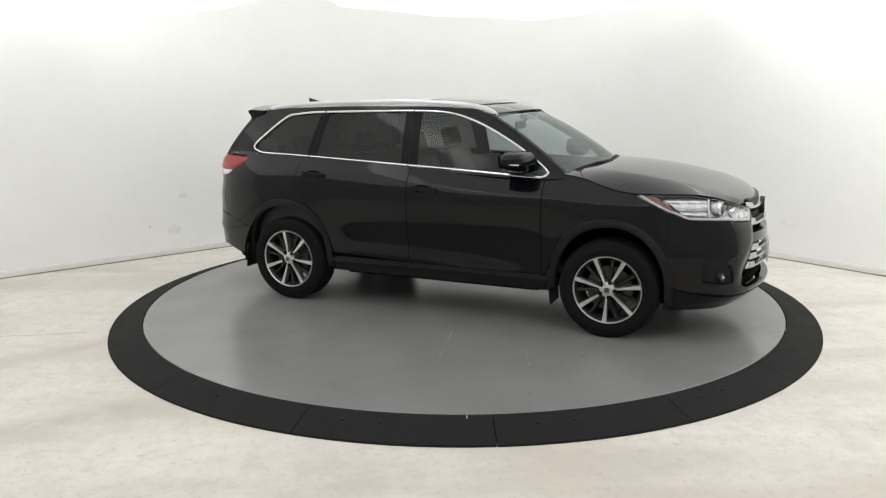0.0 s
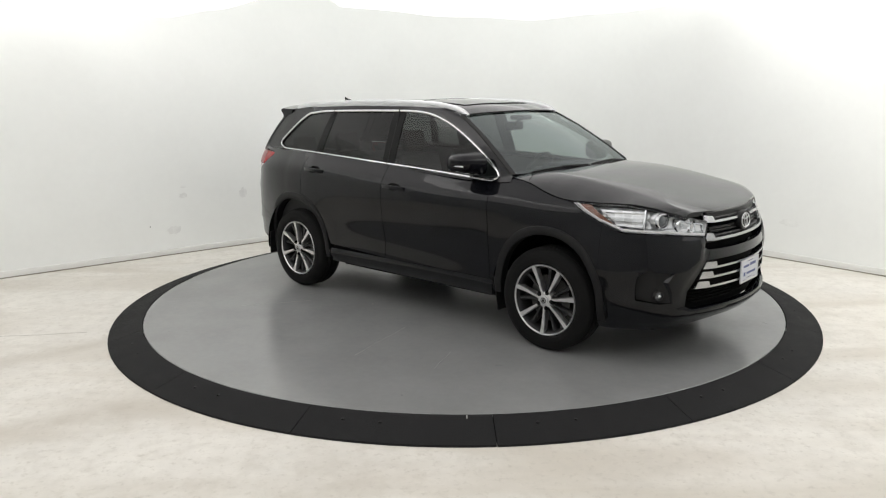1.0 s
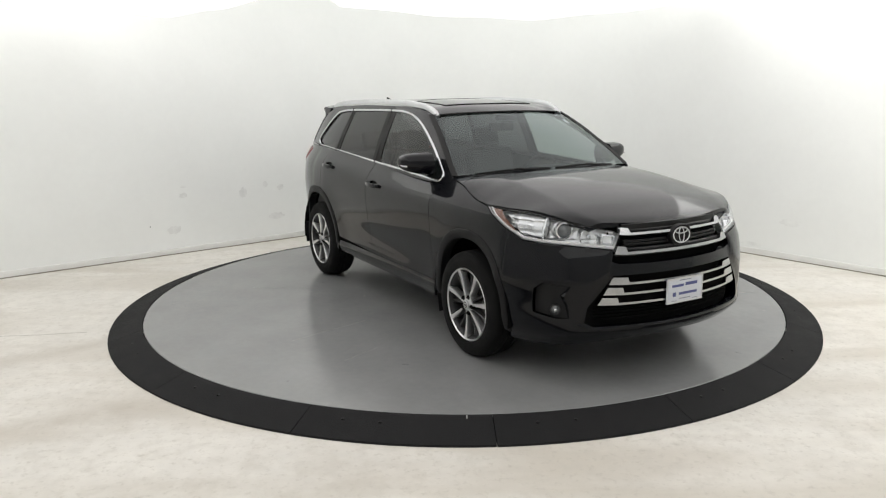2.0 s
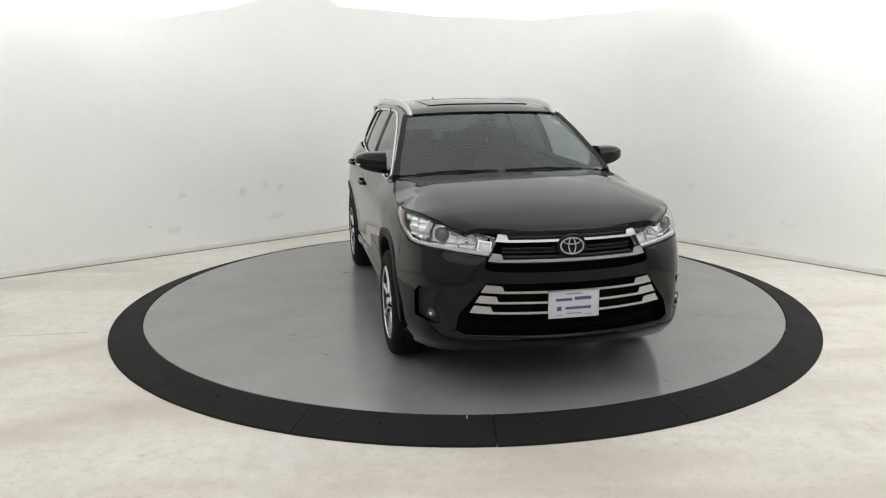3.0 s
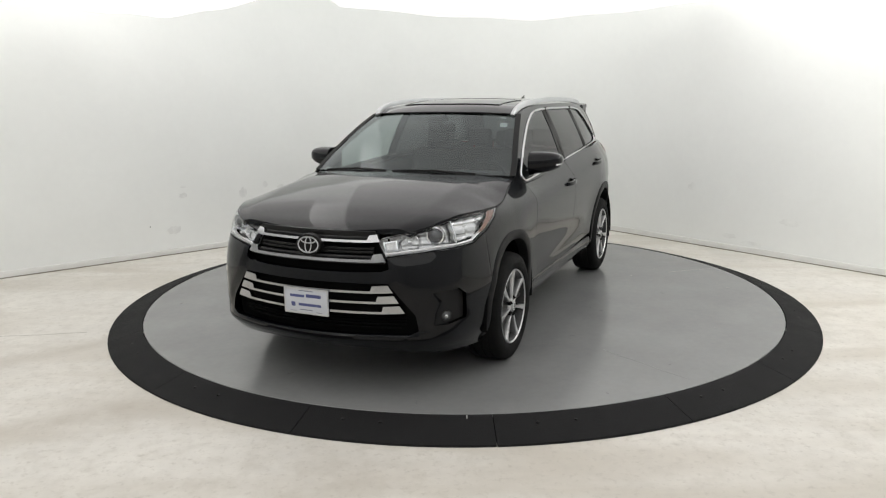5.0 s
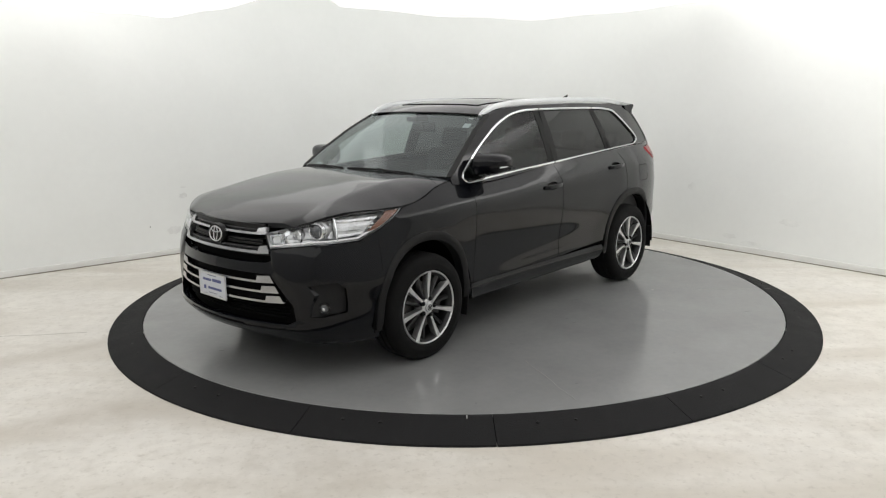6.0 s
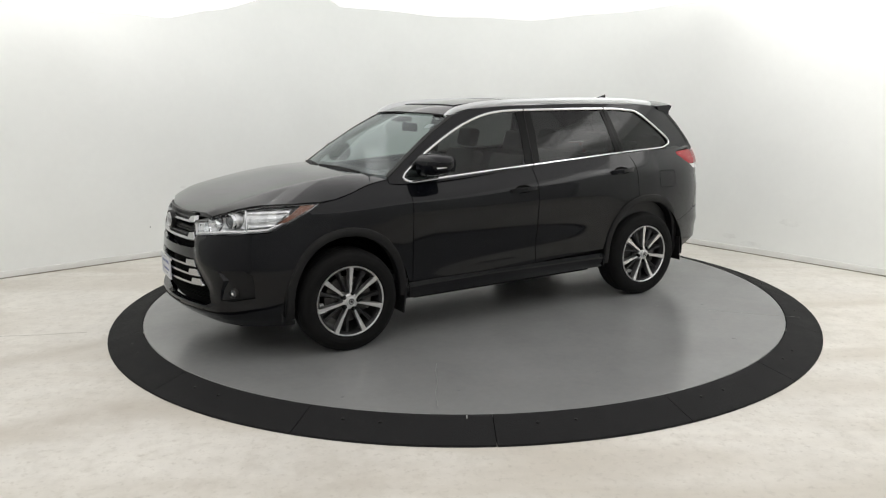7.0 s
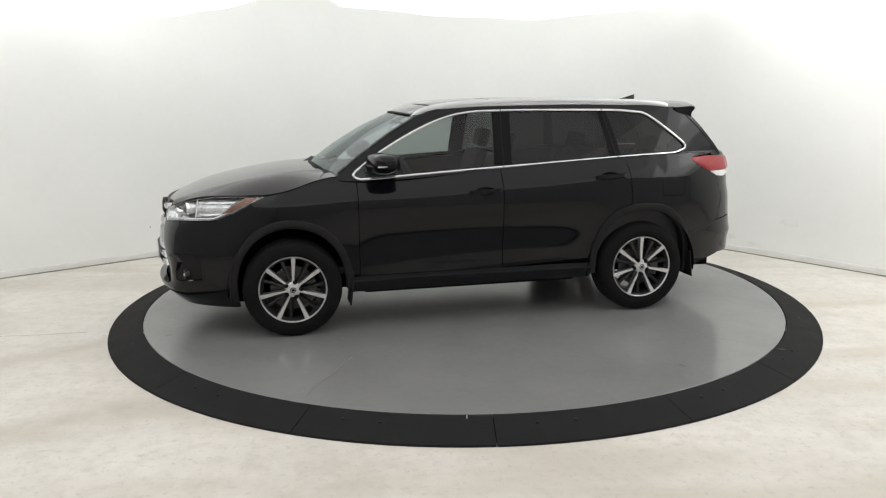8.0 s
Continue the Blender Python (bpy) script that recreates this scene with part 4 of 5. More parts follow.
        low = [(s * t, z) for t, z in hl[:6]]
        strip = []
        for (t0, z0), (t1, z1) in zip(low, low[1:]):
            strip += [NOSE.at(t0 + (t1 - t0) * k / 6, z0 + (z1 - z0) * k / 6 + 0.016, -0.020) for k in range(6)]
        part("light_strip", sweep(strip, [(-0.010, -0.007), (0.003, -0.007), (0.006, 0.0), (0.003, 0.006), (-0.010, 0.006)]), CLEAR, lamp, "white daylight strip")
    # bonnet
    front = [(NOSE.flat(NOSE.by_y(y, 0.955), 0.955)[0] - 0.036, y) for y in np.linspace(0.0, 0.40, 8)]
    side = [(x, HOOD_Y(x) - 0.003) for x in (2.22, 2.15, 2.05, 1.92, 1.75, 1.58, 1.45, 1.31, 1.24, 1.20)] + [(1.172, HOOD_Y(1.172) - 0.008), (1.160, HOOD_Y(1.16) - 0.03)]
    rear = [(1.122, 0.70), (1.130, 0.6), (1.156, 0.4), (1.174, 0.2)]
    hp = front + side + rear
    hp = hp + [(x, -y) for x, y in reversed(hp) if y > 0.001] if front[0][1] > 0.001 else hp + [(1.180, 0.0)] + [(x, -y) for x, y in reversed(hp[1:])]
    part("bonnet", cut_patch(hp, 0.025, hood, (), 0.03, (0, 0, -1)), PAINT, car)
    corner = [(1.190, HOOD_Y(1.19) - 0.002), (1.166, HOOD_Y(1.166) - 0.014), (1.153, HOOD_Y(1.153) - 0.034), (1.116, 0.702), (1.06, 0.69), (0.985, 0.73), (0.985, HOOD_Y(0.985) - 0.003), (1.08, HOOD_Y(1.08) - 0.003)]
    both("cowl_side", cut_patch(corner, 0.02, hood, (), 0.02, (0, 0, -1)), PAINT, car)
    # black bar standing in for the shade under the bonnet's front lip
    part("bonnet_lip_shade", bar(0.40, 0.968, 0.040, 0.05, -0.010), GRILLE, car)
    # cowl and wipers
    cowl = loft([[(1.0 + 0.17 * (1 - u * u) + dx, u * 0.775, 1.160 + 0.03 * (1 - u * u) + dz) for dx, dz in ((0.06, 0.010), (0.02, -0.005), (-0.06, 0.012), (-0.12, 0.025))] for u in np.linspace(-1, 1, 25)])
    part("cowl", cowl, PLASTIC, car)


def windscreen_at(u, s, out=0.0):
    k = s * (len(PILLAR) - 1)
    i = min(int(k), len(PILLAR) - 2)
    f = k - i
    x, z = (PILLAR[i][j] * (1 - f) + PILLAR[i + 1][j] * f for j in (0, 1))
    y = u * (cab(x, z) - 0.006)
    bow = 1 - u * u
    return Vector((x + bow * (0.17 - 0.07 * s + 0.09 * s * (1 - s)) + out * 0.55, y, z + bow * (0.030 - 0.010 * s + 0.025 * s * (1 - s)) + out * 0.83))


def roof_at(u, p, out=0.0):
    x = (0.375 + 0.10 * (1 - u * u)) * (1 - p) - 1.90 * p
    e, m = ROOF_EDGE(x), ROOF_MID(x)
    if p == 0:
        z = 1.605 + 0.020 * (1 - u * u)
    else:
        z = e + (m - e) * (1 - abs(u) ** 2.6)
    return Vector((x, u * cab(x, e), z + out))


def build_cabin(car):
    # frame of the side windows: pillar, roof side, rear pillar
    side = [(1.03, 1.146)] + PILLAR + [(x, ROOF_EDGE(x)) for x in np.linspace(0.3, -1.86, 22)] + list(reversed(D_LINE)) + [(-2.20, 1.235)] + [(x, BELT(x) - 0.012) for x in np.linspace(-2.1, 0.95, 20)]
    both("cab_side", cut_patch(side, 0.035, on_cab(), [DLO], 0.02), PAINT, car)
    rim = [(x, cab(x, z, 0.004), z) for x, z in DLO]
    prof = [(-0.010, -0.006), (0.010, -0.006), (0.008, 0.004), (0.0, 0.007), (-0.008, 0.004)]
    both("window_trim", sweep(rim, prof, True, (0, 1, 0)), CHROME, car, "bright chrome window surround")
    # panes between the pillars
    glass_in = inset(DLO, 0.004)

    def slice_of(x0t, x0b, x1t, x1b):
        """The part of the side window between two leaning lines."""
        def lim(z, t, b):
            return b + (t - b) * (z - 1.2) / 0.43
        out = []
        for i in range(len(glass_in)):
            (xa, za), (xb, zb) = glass_in[i - 1], glass_in[i]
            for k in range(6):
                x, z = xa + (xb - xa) * k / 6, za + (zb - za) * k / 6
                out.append((min(lim(z, x0t, x0b), max(lim(z, x1t, x1b), x)), z))
        clean = []
        for p in out:
            if not clean or math.hypot(p[0] - clean[-1][0], p[1] - clean[-1][1]) > 1e-4:
                clean.append(p)
        return clean
    for a, mat, label in (((2, 2, -0.20, -0.175), DOOR_GLASS, "tinted front door window"), ((-0.345, -0.315, -1.09, -1.165), PRIVACY, "dark privacy glass"), ((-1.165, -1.265, -3, -3), PRIVACY, "dark privacy glass")):
        both("side_window", cut_patch(slice_of(*a), 0.06, on_cab(-0.010)), mat, car, label)
    for a in ((-0.20, -0.175, -0.345, -0.315), (-1.09, -1.165, -1.165, -1.265)):
        both("window_post", cut_patch(slice_of(*a), 0.05, on_cab(-0.006), (), 0.012), POST, car, "gloss black window post")
    for t, bt in ((-0.272, -0.245), (-1.128, -1.215)):
        both("post_seam", sweep([(bt, cab(bt, 1.2, 0.001), 1.215), (t, cab(t, 1.62, 0.001), 1.622)], [(-0.0025, -0.003), (0.0025, -0.003), (0.0025, 0.002), (-0.0025, 0.002)], False, (0, 1, 0)), SEAL, car)
        for x, z in ((bt, BELT(bt) + 0.004), (t, 1.630 if t > -1 else 1.622)):
            both("trim_joint", box(x - 0.003, x + 0.003, cab(x, z) - 0.004, cab(x, z) + 0.013, z - 0.014, z + 0.014), SEAL, car, smooth=False)
    # windscreen, roof, rear window
    n = 24
    part("windscreen", loft([[windscreen_at(-1 + 2 * i / n, 0.02 + 0.97 * j / 12) for j in range(13)] for i in range(n + 1)]), WINDSCREEN, car, "clear windscreen")
    edge = [windscreen_at(-0.985, s, 0.003) for s in np.linspace(0.02, 0.985, 12)] + [windscreen_at(u, 0.985, 0.003) for u in np.linspace(-0.95, 0.95, 14)] + [windscreen_at(0.985, s, 0.003) for s in np.linspace(0.985, 0.02, 12)]
    part("windscreen_seal", sweep(edge, [(-0.022, -0.004), (0.022, -0.004), (0.020, 0.003), (-0.020, 0.003)]), SEAL, car)
    part("roof", loft([[roof_at(-1 + 2 * i / n, j / 30) for j in range(31)] for i in range(n + 1)]), PAINT, car)
    part("headliner", loft([[roof_at(-0.97 + 1.94 * i / n, 0.03 + 0.95 * j / 14, -0.045) for j in range(15)] for i in range(n + 1)]), HEADLINER, car)

    def roof_xy(x, y, out):
        e, m = ROOF_EDGE(x), ROOF_MID(x)
        return Vector((x, y, e + (m - e) * (1 - (abs(y) / cab(x, e)) ** 2.6) + out))
    sun = [(0.22, -0.40), (0.25, -0.2), (0.26, 0), (0.25, 0.2), (0.22, 0.40), (-0.28, 0.41), (-0.28, -0.41)]
    hatch = part("sunroof", cut_patch(sun, 0.06, lambda x, y: roof_xy(x, y, 0.004), (), 0.004, (0, 0, -1)), BLACK_GLASS, car, "dark glass sunroof")
    part("sunroof_frame", cut_patch(inset(sun, -0.022), 0.06, lambda x, y: roof_xy(x, y, 0.006), [inset(sun, -0.002)], 0.006, (0, 0, -1)), PAINT, hatch)
    rail = spline([(0.420, 0.594, 1.592), (0.365, 0.600, 1.634), (0.24, 0.606, 1.670), (0.0, 0.612, 1.695), (-0.5, 0.612, 1.709), (-1.0, 0.602, 1.703), (-1.4, 0.588, 1.690), (-1.66, 0.578, 1.668), (-1.74, 0.574, 1.648)], 5)
    both("roof_rail", sweep(rail, [(-0.017, -0.024), (0.017, -0.024), (0.019, 0.0), (0.012, 0.014), (-0.010, 0.014), (-0.018, 0.0)]), SATIN, car, "satin silver roof rail")
    fin = loft([[(-1.53 - 0.20 * t + (0.0 if k else 0), w * math.sin(math.pi * (0.12 + 0.8 * t)) * (1 - k), ROOF_MID(-1.53 - 0.2 * t) - 0.005 + k * (0.008 + 0.062 * t ** 1.2)) for t in np.linspace(0, 1, 9)] for w, k in ((0.03, 0), (0.022, 0.5), (0.0, 1.0), (-0.022, 0.5), (-0.03, 0))])
    part("aerial_fin", fin, PAINT, car, "shark fin aerial")

    # tail: rear window, gate, spoiler, bumper, lamps
    def gate(u, s):
        k = s * (len(D_LINE) - 1)
        i = min(int(k), len(D_LINE) - 2)
        f = k - i
        x, z = (D_LINE[i][j] * (1 - f) + D_LINE[i + 1][j] * f for j in (0, 1))
        return Vector((x - (0.17 - 0.08 * s) * (1 - abs(u) ** 2.2), u * cab(x, z), z))
    part("rear_window", loft([[gate(-0.94 + 1.88 * i / n, 0.04 + 0.86 * j / 10) for j in range(11)] for i in range(n + 1)]), PRIVACY, car, "dark rear window")
    for s in (1, -1):
        part("gate_frame", loft([[gate(s * (0.935 + 0.065 * i / 3), j / 10) for j in range(11)] for i in range(4)]), PAINT, car)
    sp = []
    for u in np.linspace(-1, 1, 21):
        y = u * 0.608
        b = 1 - abs(u) ** 2.4
        top = ROOF_EDGE(-1.88) + (ROOF_MID(-1.88) - ROOF_EDGE(-1.88)) * b
        x1 = -1.985 - 0.12 * b
        sp.append([(-1.80, y, top + 0.008), (-1.88, y, top + 0.012), (x1 + 0.03, y, top + 0.017), (x1, y, top + 0.008), (x1 - 0.002, y, top - 0.004), (x1 + 0.028, y, top - 0.040), (-1.955 - 0.08 * b, y, top - 0.098), (-1.84, y, top - 0.07)])
    # the sill below the rear window that runs round to the quarters, and the seam of the gate
    rows = [[(x, skin(x, 1.252, -0.002), 1.252), (x, (skin(x, 1.252) + cab(x, 1.262)) / 2, 1.262), (x, cab(x, 1.275, -0.004), 1.275)] for x in np.linspace(-1.78, -2.16, 9)]
    t0 = TAIL.by_x(-2.18, 1.25)
    for k in range(17):
        a, w = TAIL.at(t0 * (1 - k / 16) + 0.001, 1.248, -0.003), gate(1 - k / 16, 0.05)
        rows.append([tuple(a), tuple((a + w) / 2 + Vector((0, 0, 0.006))), tuple(w)])
    both("gate_sill", loft(rows), PAINT, car)
    seam = [(x, cab(x, z, 0.001), z) for x, z in spline([(-1.865, 1.628), (-1.90, 1.570), (-2.00, 1.470), (-2.10, 1.35), (-2.135, 1.29)], 5)]
    both("gate_seam", sweep(seam, [(-0.003, -0.003), (0.003, -0.003), (0.003, 0.002), (-0.003, 0.002)], False, (0, 1, 0)), SEAL, car)
    part("rear_spoiler", loft(sp, close=True, caps=True), PAINT, car)

    def tail_poly(pts):
        return [(math.copysign(TAIL.by_x(-abs(x), z), 1) if k == "x" else TAIL.by_y(x, z), z) for k, x, z in pts]
    gate_low = [(TAIL.by_y(y, z), z) for y, z in ((-0.70, 1.247), (0.70, 1.247), (0.74, 1.0), (0.70, 0.72), (-0.70, 0.72), (-0.74, 1.0))]
    part("tail_gate", cut_patch(gate_low, 0.05, TAIL.at, (), 0.02, (1, 0, 0)), PAINT, car)
    lamp_t = tail_poly([("x", -1.895, 1.205), ("x", -1.895, 1.230), ("x", -2.05, 1.237), ("y", 0.70, 1.232), ("y", 0.56, 1.215), ("y", 0.56, 1.125), ("y", 0.72, 1.116), ("x", -2.04, 1.118)])
    white_t = tail_poly([("x", -2.05, 1.114), ("y", 0.72, 1.112), ("y", 0.60, 1.095), ("y", 0.74, 1.062), ("x", -2.12, 1.072)])
    for s in (1, -1):
        lamp = part("tail_lamp", cut_patch([(s * t, z) for t, z in lamp_t], 0.03, lambda t, z: TAIL.at(t, z, 0.008), (), 0.03, (1, 0, 0)), RED, car, "red tail lamp")
        part("reversing_lens", cut_patch([(s * t, z) for t, z in white_t], 0.03, lambda t, z: TAIL.at(t, z, 0.006), (), 0.02, (1, 0, 0)), CLEAR, lamp, "clear reversing lens")
        part("rear_corner", cut_patch([(s * t, z) for t, z in tail_poly([("x", -2.10, 1.08), ("y", 0.70, 1.075), ("y", 0.705, 0.72), ("x", -2.135, 0.705), ("x", -2.175, 0.90)])], 0.035, TAIL.at, (), 0.02, (1, 0, 0)), PAINT, car)
    rb = [(TAIL.by_x(x, z), z) for x, z in [(-1.86, 0.615), (-2.02, 0.655), (-2.14, 0.698)]] + [(TAIL.by_y(0.7, 0.71), 0.71)]
    low = [(TAIL.by_y(0.6, 0.40), 0.40)] + [(TAIL.by_x(x, z), z) for x, z in [(-2.2, 0.41), (-2.0, 0.36), (-1.885, 0.325)]] + [(TAIL.by_x(x, z), z) for x, z in arch(-AXLE, 0.497, 178, 152, 6)]
    ring = [(0.0, 0.715)] + list(reversed(rb)) + list(reversed(low)) + [(0.0, 0.40)]
    out = ring + [(-t, z) for t, z in reversed(ring[1:-1])]

    def rear_skin(t, z):
        p = TAIL.at(t, z)
        p.x -= 0.014 * math.exp(-((z - 0.58) / 0.04) ** 2)
        return p
    part("rear_bumper", cut_patch(out, 0.035, rear_skin, (), 0.03, (1, 0, 0)), PAINT, car)
    # mirrors
    for s in (1, -1):
        rows = []
        for k in range(17):
            t = (k / 16) ** 0.8
            y = 0.850 + 0.222 * t
            cx, cz = 0.705 - 0.03 * t, 1.258 + 0.022 * t
            a, c = 0.112 * (1 - 0.2 * t) * max(0.0, 1 - (0.985 * t) ** 7) ** 0.5, 0.086 * (1 - 0.26 * t) * max(0.0, 1 - (0.985 * t) ** 5) ** 0.5
            rows.append([(cx + a * math.copysign(abs(math.cos(h)) ** 0.7, math.cos(h)), s * y, cz + c * math.copysign(abs(math.sin(h)) ** 0.7, math.sin(h))) for h in np.linspace(0, 2 * math.pi, 21)[:-1]])
        mir = part("door_mirror", loft(rows, close=True, caps=True), PAINT, car, "black door mirror with a turn lamp")
        part("mirror_foot", loft([[(0.71 + dx, s * y, z) for dx, z in ((-0.05, z0), (0.06, z0 - 0.01), (0.06, z0 - 0.035), (-0.05, z0 - 0.04))] for y, z0 in ((0.815, 1.215), (0.87, 1.222), (0.93, 1.228))], close=True, caps=True), GRILLE, mir)
        part("turn_lamp", pipe(spline([(0.752, s * 1.048, 1.252), (0.700, s * 1.063, 1.256), (0.640, s * 1.056, 1.263), (0.612, s * 1.044, 1.267)], 4), 0.0055), CLEAR, mir, "clear turn lamp strip")
        part("mirror_glass", moved(lathe([(0.0, 0.001), (0.0, 0.06)], 24), pose(0.588, s * 0.955, 1.266, 0, 0, 90) @ Matrix.Diagonal((1.35, 1, 1, 1))), MIRROR, mir)
    # wipers
    for y0, y1, s0 in ((0.55, -0.05, 0.004), (-0.10, -0.66, 0.004)):
        pts = [windscreen_at(u, s0 + 0.018 * math.sin(math.pi * k / 10), 0.014) for k, u in enumerate(np.linspace(y0 / 0.8, y1 / 0.8, 11))]
        part("wiper", joined(sweep(pts, [(-0.005, -0.010), (0.005, -0.010), (0.004, 0.004), (-0.004, 0.004)]), pipe([pts[0] + Vector((0.04, 0, -0.012)), pts[5] + Vector((0.006, 0, 0.006))], 0.006)), SEAL, car)
    # sticker and toll tag inside the windscreen
    part("sticker", loft([[windscreen_at(u, s, -0.012) for s in (0.775, 0.845)] for u in (0.80, 0.875)]), PAPER, car, "small white windscreen sticker")
    part("sticker", loft([[windscreen_at(u, s, -0.012) for s in (0.925, 0.938)] for u in (0.79, 0.85)]), PAPER, car, "narrow white windscreen label")


def seat(parent, x, y, w, lean=14, h=0.62, name="seat"):
    base = part(name, box(x - 0.25, x + 0.27, y - w / 2, y + w / 2, 0.58, 0.74, 0.05, 3), LEATHER, parent, "black leather seat")
    back = box(-0.07, 0.06, -w / 2 + 0.01, w / 2 - 0.01, 0, h, 0.05, 3)
    part("backrest", moved(back, pose(x - 0.22, y, 0.68, 0, -lean, 0)), LEATHER, base)
    n = 2 if w > 0.7 else 1
    for k in range(n):
        yy = y if n == 1 else y + (k - 0.5) * w * 0.55
        part("headrest", moved(box(-0.05, 0.045, -0.125, 0.125, h + 0.03, h + 0.20, 0.04, 3), pose(x - 0.22, yy, 0.68, 0, -lean, 0)), LEATHER, base)
    return base


def build_inside(car):
    part("cabin_floor", box(-2.05, 1.1, -0.78, 0.78, 0.42, 0.47), TRIM, car)
    dash = [(0.95, 0.70), (1.0, 1.02), (1.02, 1.13), (0.85, 1.155), (0.66, 1.14), (0.56, 1.08), (0.55, 0.95), (0.66, 0.75)]
    part("dashboard", loft([[(x - 0.04 * u * u, u * 0.76, z) for x, z in dash] for u in np.linspace(-1, 1, 9)], close=True, caps=True), TRIM, car)
    part("instrument_hood", moved(box(-0.10, 0.12, -0.20, 0.20, 0, 0.06, 0.025, 3), pose(0.68, 0.38, 1.12)), TRIM, car)
    ringm = sweep([Vector((0, 0.185 * math.cos(a), 0.185 * math.sin(a))) for a in np.linspace(0, 2 * math.pi, 33)[:-1]], [(0.015 * math.cos(k), 0.015 * math.sin(k)) for k in np.linspace(0, 6.283, 9)[:-1]], True, (1, 0, 0))
    spoke = joined(box(-0.015, 0.02, -0.17, 0.17, -0.02, 0.02, 0.008), box(-0.02, 0.03, -0.06, 0.06, -0.07, 0.05, 0.015), box(-0.01, 0.015, -0.02, 0.02, -0.17, 0, 0.006))
    part("steering_wheel", moved(joined(ringm, spoke), pose(0.40, 0.38, 1.075, 0, 24, 0)), LEATHER, car, "black steering wheel")
    part("centre_console", box(-0.25, 0.62, -0.13, 0.13, 0.46, 0.80, 0.04), TRIM, car)
    for y in (0.38, -0.38):
        seat(car, 0.02, y, 0.52, 16, 0.60, "front_seat")
    seat(car, -0.88, 0.0, 1.25, 18, 0.56, "middle_seat")
    seat(car, -1.62, 0.0, 1.08, 18, 0.50, "third_row_seat")
    lower = [(1.0, 0.46), (1.0, 1.13)] + [(x, BELT(x) - 0.03) for x in np.linspace(0.8, -2.0, 12)] + [(-2.0, 0.46)]
    both("door_lining", cut_patch(lower, 0.12, on_side(-0.085)), TRIM, car)
    part("inner_mirror", joined(box(0.40, 0.43, -0.12, 0.12, 1.46, 1.53, 0.015), pipe([(0.43, 0, 1.50), (0.50, 0, 1.58)], 0.012)), GRILLE, car)
    part("sensor_housing", box(0.42, 0.56, -0.06, 0.06, 1.545, 1.585, 0.015), GRILLE, car)


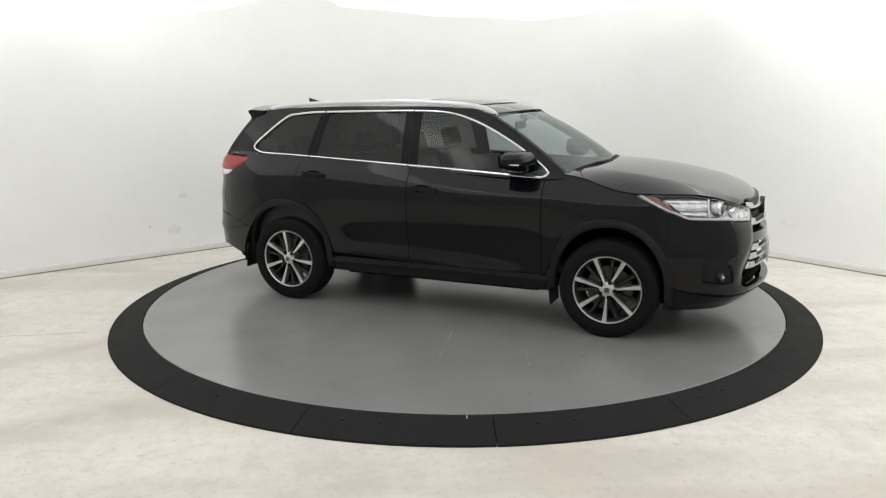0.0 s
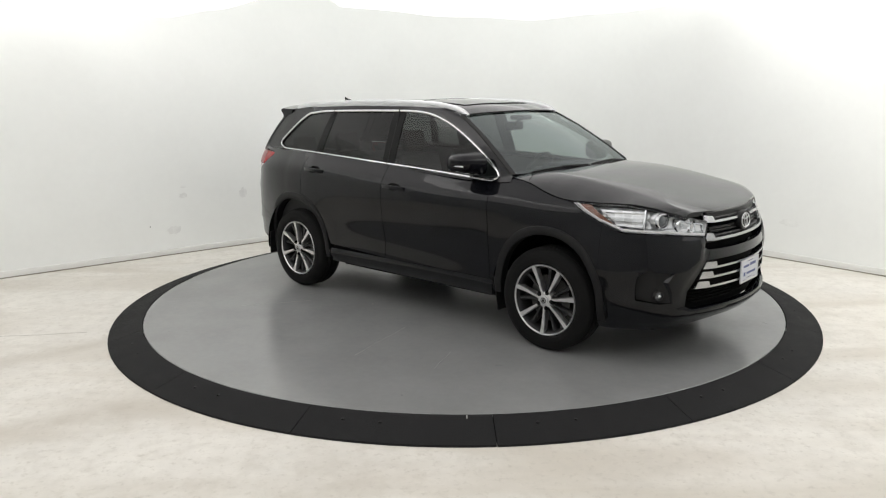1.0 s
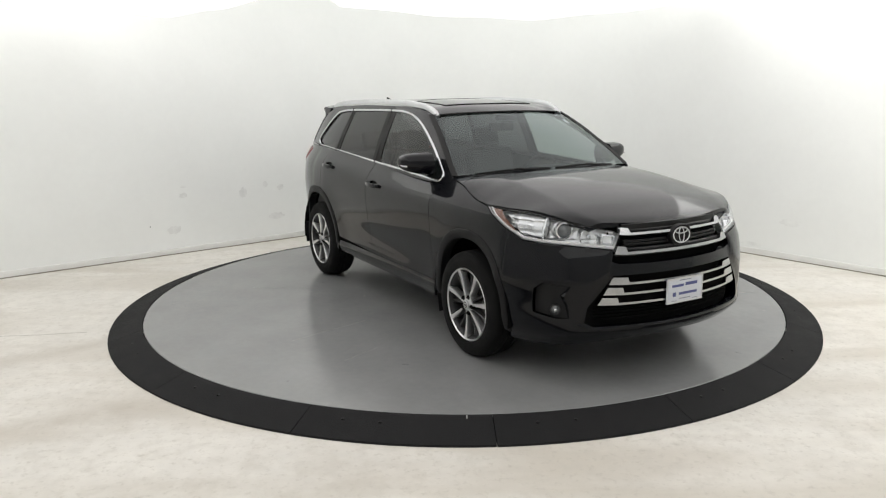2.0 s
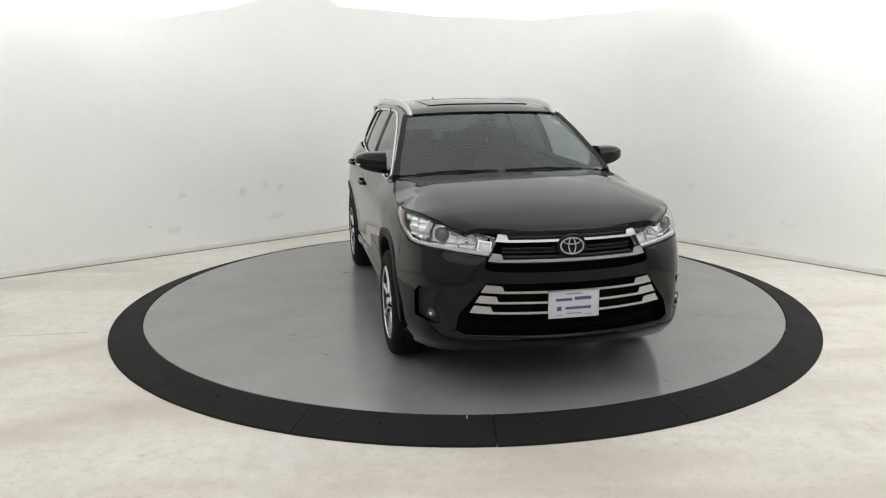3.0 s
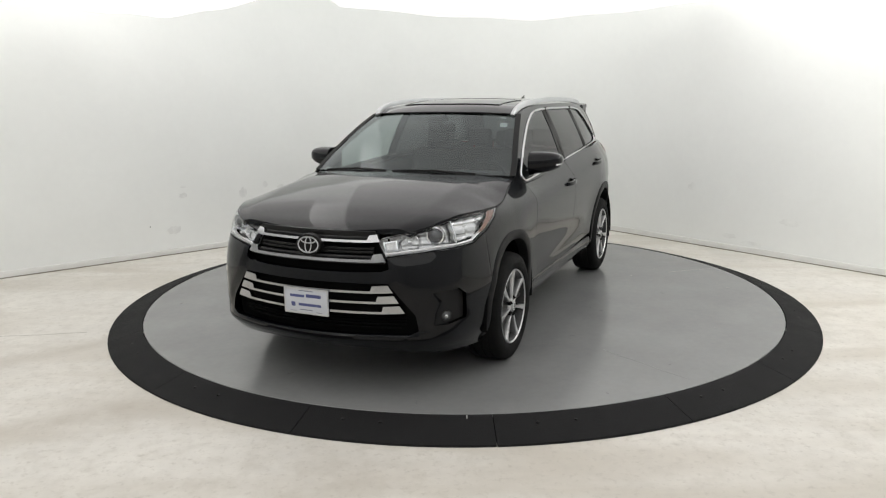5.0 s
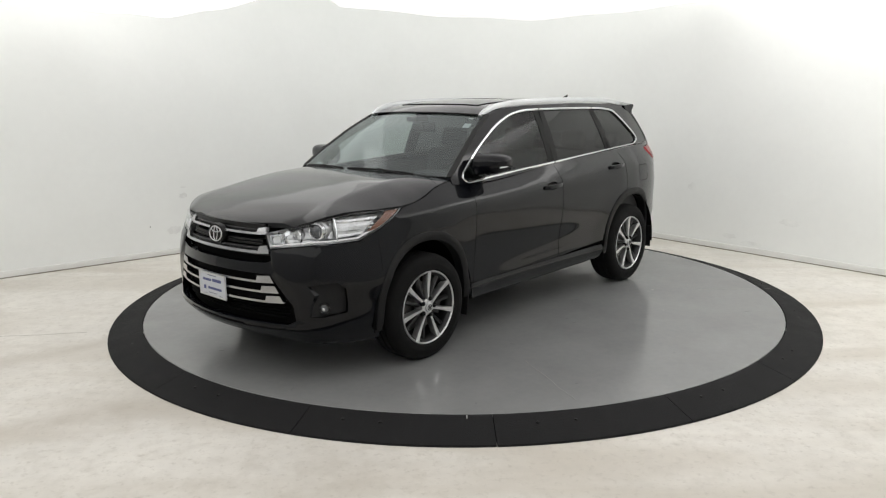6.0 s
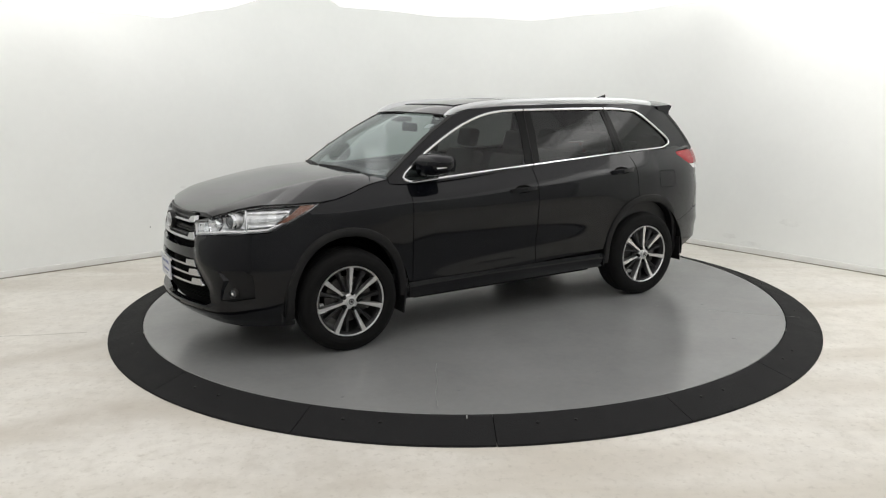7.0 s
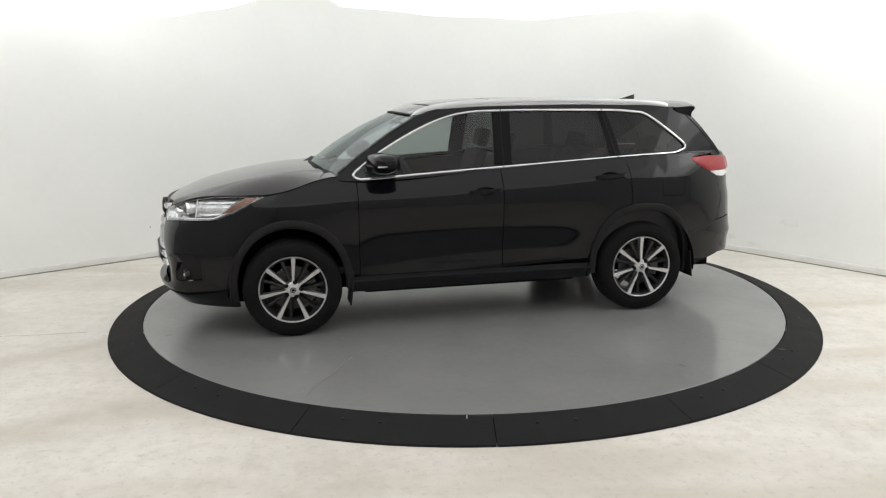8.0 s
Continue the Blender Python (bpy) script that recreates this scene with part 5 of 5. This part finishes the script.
def build_wheel(car, x, s, spin):
    """A tyre with tread, a rim with seven bright and seven dark spokes, five nuts and a brake disc."""
    w = thing("wheel", "", "")
    w.parent = car
    w.matrix_basis = pose(x, s * (0.832 if x > 0 else 0.818), HUB_Z + (-0.002 if x > 0 else 0.003), 0, 0, 0 if s > 0 else 180) @ pose(0, 0, 0, 0, spin, 0)
    R = 0.3655
    tyre = [(-0.118, 0.245), (-0.124, 0.28), (-0.120, 0.325), (-0.108, 0.350), (-0.09, R - 0.006), (-0.06, R), (-0.058, R - 0.008), (-0.05, R - 0.008), (-0.048, R), (-0.004, R), (-0.002, R - 0.008), (0.006, R - 0.008), (0.008, R),
            (0.048, R), (0.05, R - 0.008), (0.058, R - 0.008), (0.06, R), (0.09, R - 0.006), (0.108, 0.350), (0.119, 0.330), (0.1235, 0.318), (0.124, 0.305), (0.1255, 0.302), (0.1248, 0.292), (0.124, 0.268), (0.121, 0.260), (0.100, 0.244)]
    part("tyre", lathe(tyre, 72), RUBBER, w, "black road tyre")
    part("rim", lathe([(-0.115, 0.247), (-0.10, 0.217), (0.02, 0.212), (0.085, 0.222), (0.105, 0.232), (0.112, 0.238)], 72), ALLOY_DARK, w)
    part("rim_lip", lathe([(0.108, 0.2385), (0.1155, 0.2415), (0.1185, 0.2445), (0.1185, 0.248), (0.112, 0.252), (0.10, 0.248)], 72), ALLOY, w, "bright machined rim lip")
    part("hub", lathe([(0.1075, 0.001), (0.1075, 0.034), (0.1065, 0.048), (0.101, 0.056), (0.086, 0.060), (0.03, 0.062)], 40), ALLOY, w)
    part("hub_cap", lathe([(0.121, 0.001), (0.1215, 0.016), (0.122, 0.024), (0.119, 0.031), (0.106, 0.033)], 32), SATIN, w, "silver hub cap")
    part("cap_emblem", lathe([(0.1225, 0.001), (0.1228, 0.021), (0.1205, 0.0225)], 24), GRILLE, w)
    part("cap_ring", lathe([(0.1226, 0.011), (0.1240, 0.012), (0.1240, 0.0140), (0.1226, 0.0150)], 24), ALLOY, w)
    for k in range(7):
        a = 2 * math.pi * k / 7
        rot = Matrix.Rotation(a, 4, "Y")
        rows = []
        for r, hw, y in ((0.030, 0.0085, 0.109), (0.085, 0.0092, 0.108), (0.13, 0.0114, 0.107), (0.19, 0.0148, 0.110), (0.242, 0.0180, 0.116)):
            rows.append([(-hw, y - 0.004, r), (-hw * 0.86, y, r), (hw * 0.86, y, r), (hw, y - 0.004, r), (hw * 0.9, y - 0.05, r), (-hw * 0.9, y - 0.05, r)])
        part("spoke", moved(loft(rows, close=True, caps=True), rot), ALLOY, w)
        rows = []
        for r, off, hw, y in ((0.055, 0.020, 0.008, 0.092), (0.10, 0.040, 0.010, 0.085), (0.16, 0.066, 0.014, 0.082), (0.228, 0.094, 0.018, 0.088)):
            rows.append([(off - hw, y, r * 0.99), (off + hw * 0.2, y + 0.003, r), (off + hw, y - 0.012, r * 0.97), (off + hw, y - 0.05, r * 0.97), (off - hw, y - 0.05, r * 0.99)])
        part("dark_spoke", moved(loft(rows, close=True, caps=True), rot), ALLOY_DARK, w, "dark grey spoke")
    for k in range(5):
        a = 2 * math.pi * k / 5 + radians(28)
        at = Matrix.Translation((0.058 * math.sin(a), 0.104, 0.058 * math.cos(a)))
        # raised black disc in place of the shaded hole round the nut
        part("nut_hole_shade", moved(lathe([(0.0075, 0.001), (0.0075, 0.0150), (0.0060, 0.0160), (-0.02, 0.0160)], 16), at), DARK, w)
        part("wheel_nut", moved(lathe([(0.020, 0.001), (0.0195, 0.005), (0.017, 0.0075), (0.004, 0.0085)], 8), at), PLASTIC, w)
    part("brake_disc", lathe([(0.03, 0.06), (0.032, 0.062), (0.032, 0.165), (0.012, 0.165), (0.012, 0.06)], 48), STEEL, w)
    cal = loft([[(r * math.sin(a), y, r * math.cos(a)) for y, r in ((0.0, 0.11), (0.055, 0.11), (0.058, 0.175), (0.0, 0.178))] for a in np.linspace(-2.1, -1.2, 6)], close=True, caps=True)
    part("brake_caliper", moved(cal, Matrix.Rotation(radians(-spin), 4, "Y")), STEEL, w)
    return w


def build_car():
    car = thing("car", "black mid-size sport utility car with chrome trim parked on the turntable", "car")
    build_body(car)
    build_cabin(car)
    build_inside(car)
    for x, s, spin in ((AXLE, 1, 99.9), (-AXLE, 1, 1), (AXLE, -1, 22.7), (-AXLE, -1, 7.5)):
        build_wheel(car, x, s, spin)
    return car


studio()
wall_marks()
diffuser("ceiling_diffuser", -1.35, 2.75, -4.6, 2.1, 2.615, 0.20, CLOTH_DIM, label="large lit white cloth diffuser sagging below the ceiling")
diffuser("ceiling_diffuser", -4.1, -1.75, -3.6, 0.75, 2.565, 0.20, CLOTH, label="lit white cloth diffuser sagging beside the wall")
deck = turntable()
car = build_car()


# ---- what turns: the deck and the car on it ----
def motions():
    start, speed = -22.959, -17.947
    ox, oy = -0.1201, -0.0709
    deck_rows, car_rows = [], []
    for k in range(33):
        t = k * 0.25
        a = start + speed * t
        c, s = math.cos(radians(a)), math.sin(radians(a))
        deck_rows.append((t, pose(0, 0, 0, 0, 0, a)))
        car_rows.append((t, pose(-c * ox + s * oy, -s * ox - c * oy, DECK, 0, 0, a)))
    walk(deck, deck_rows)
    walk(car, car_rows)


motions()
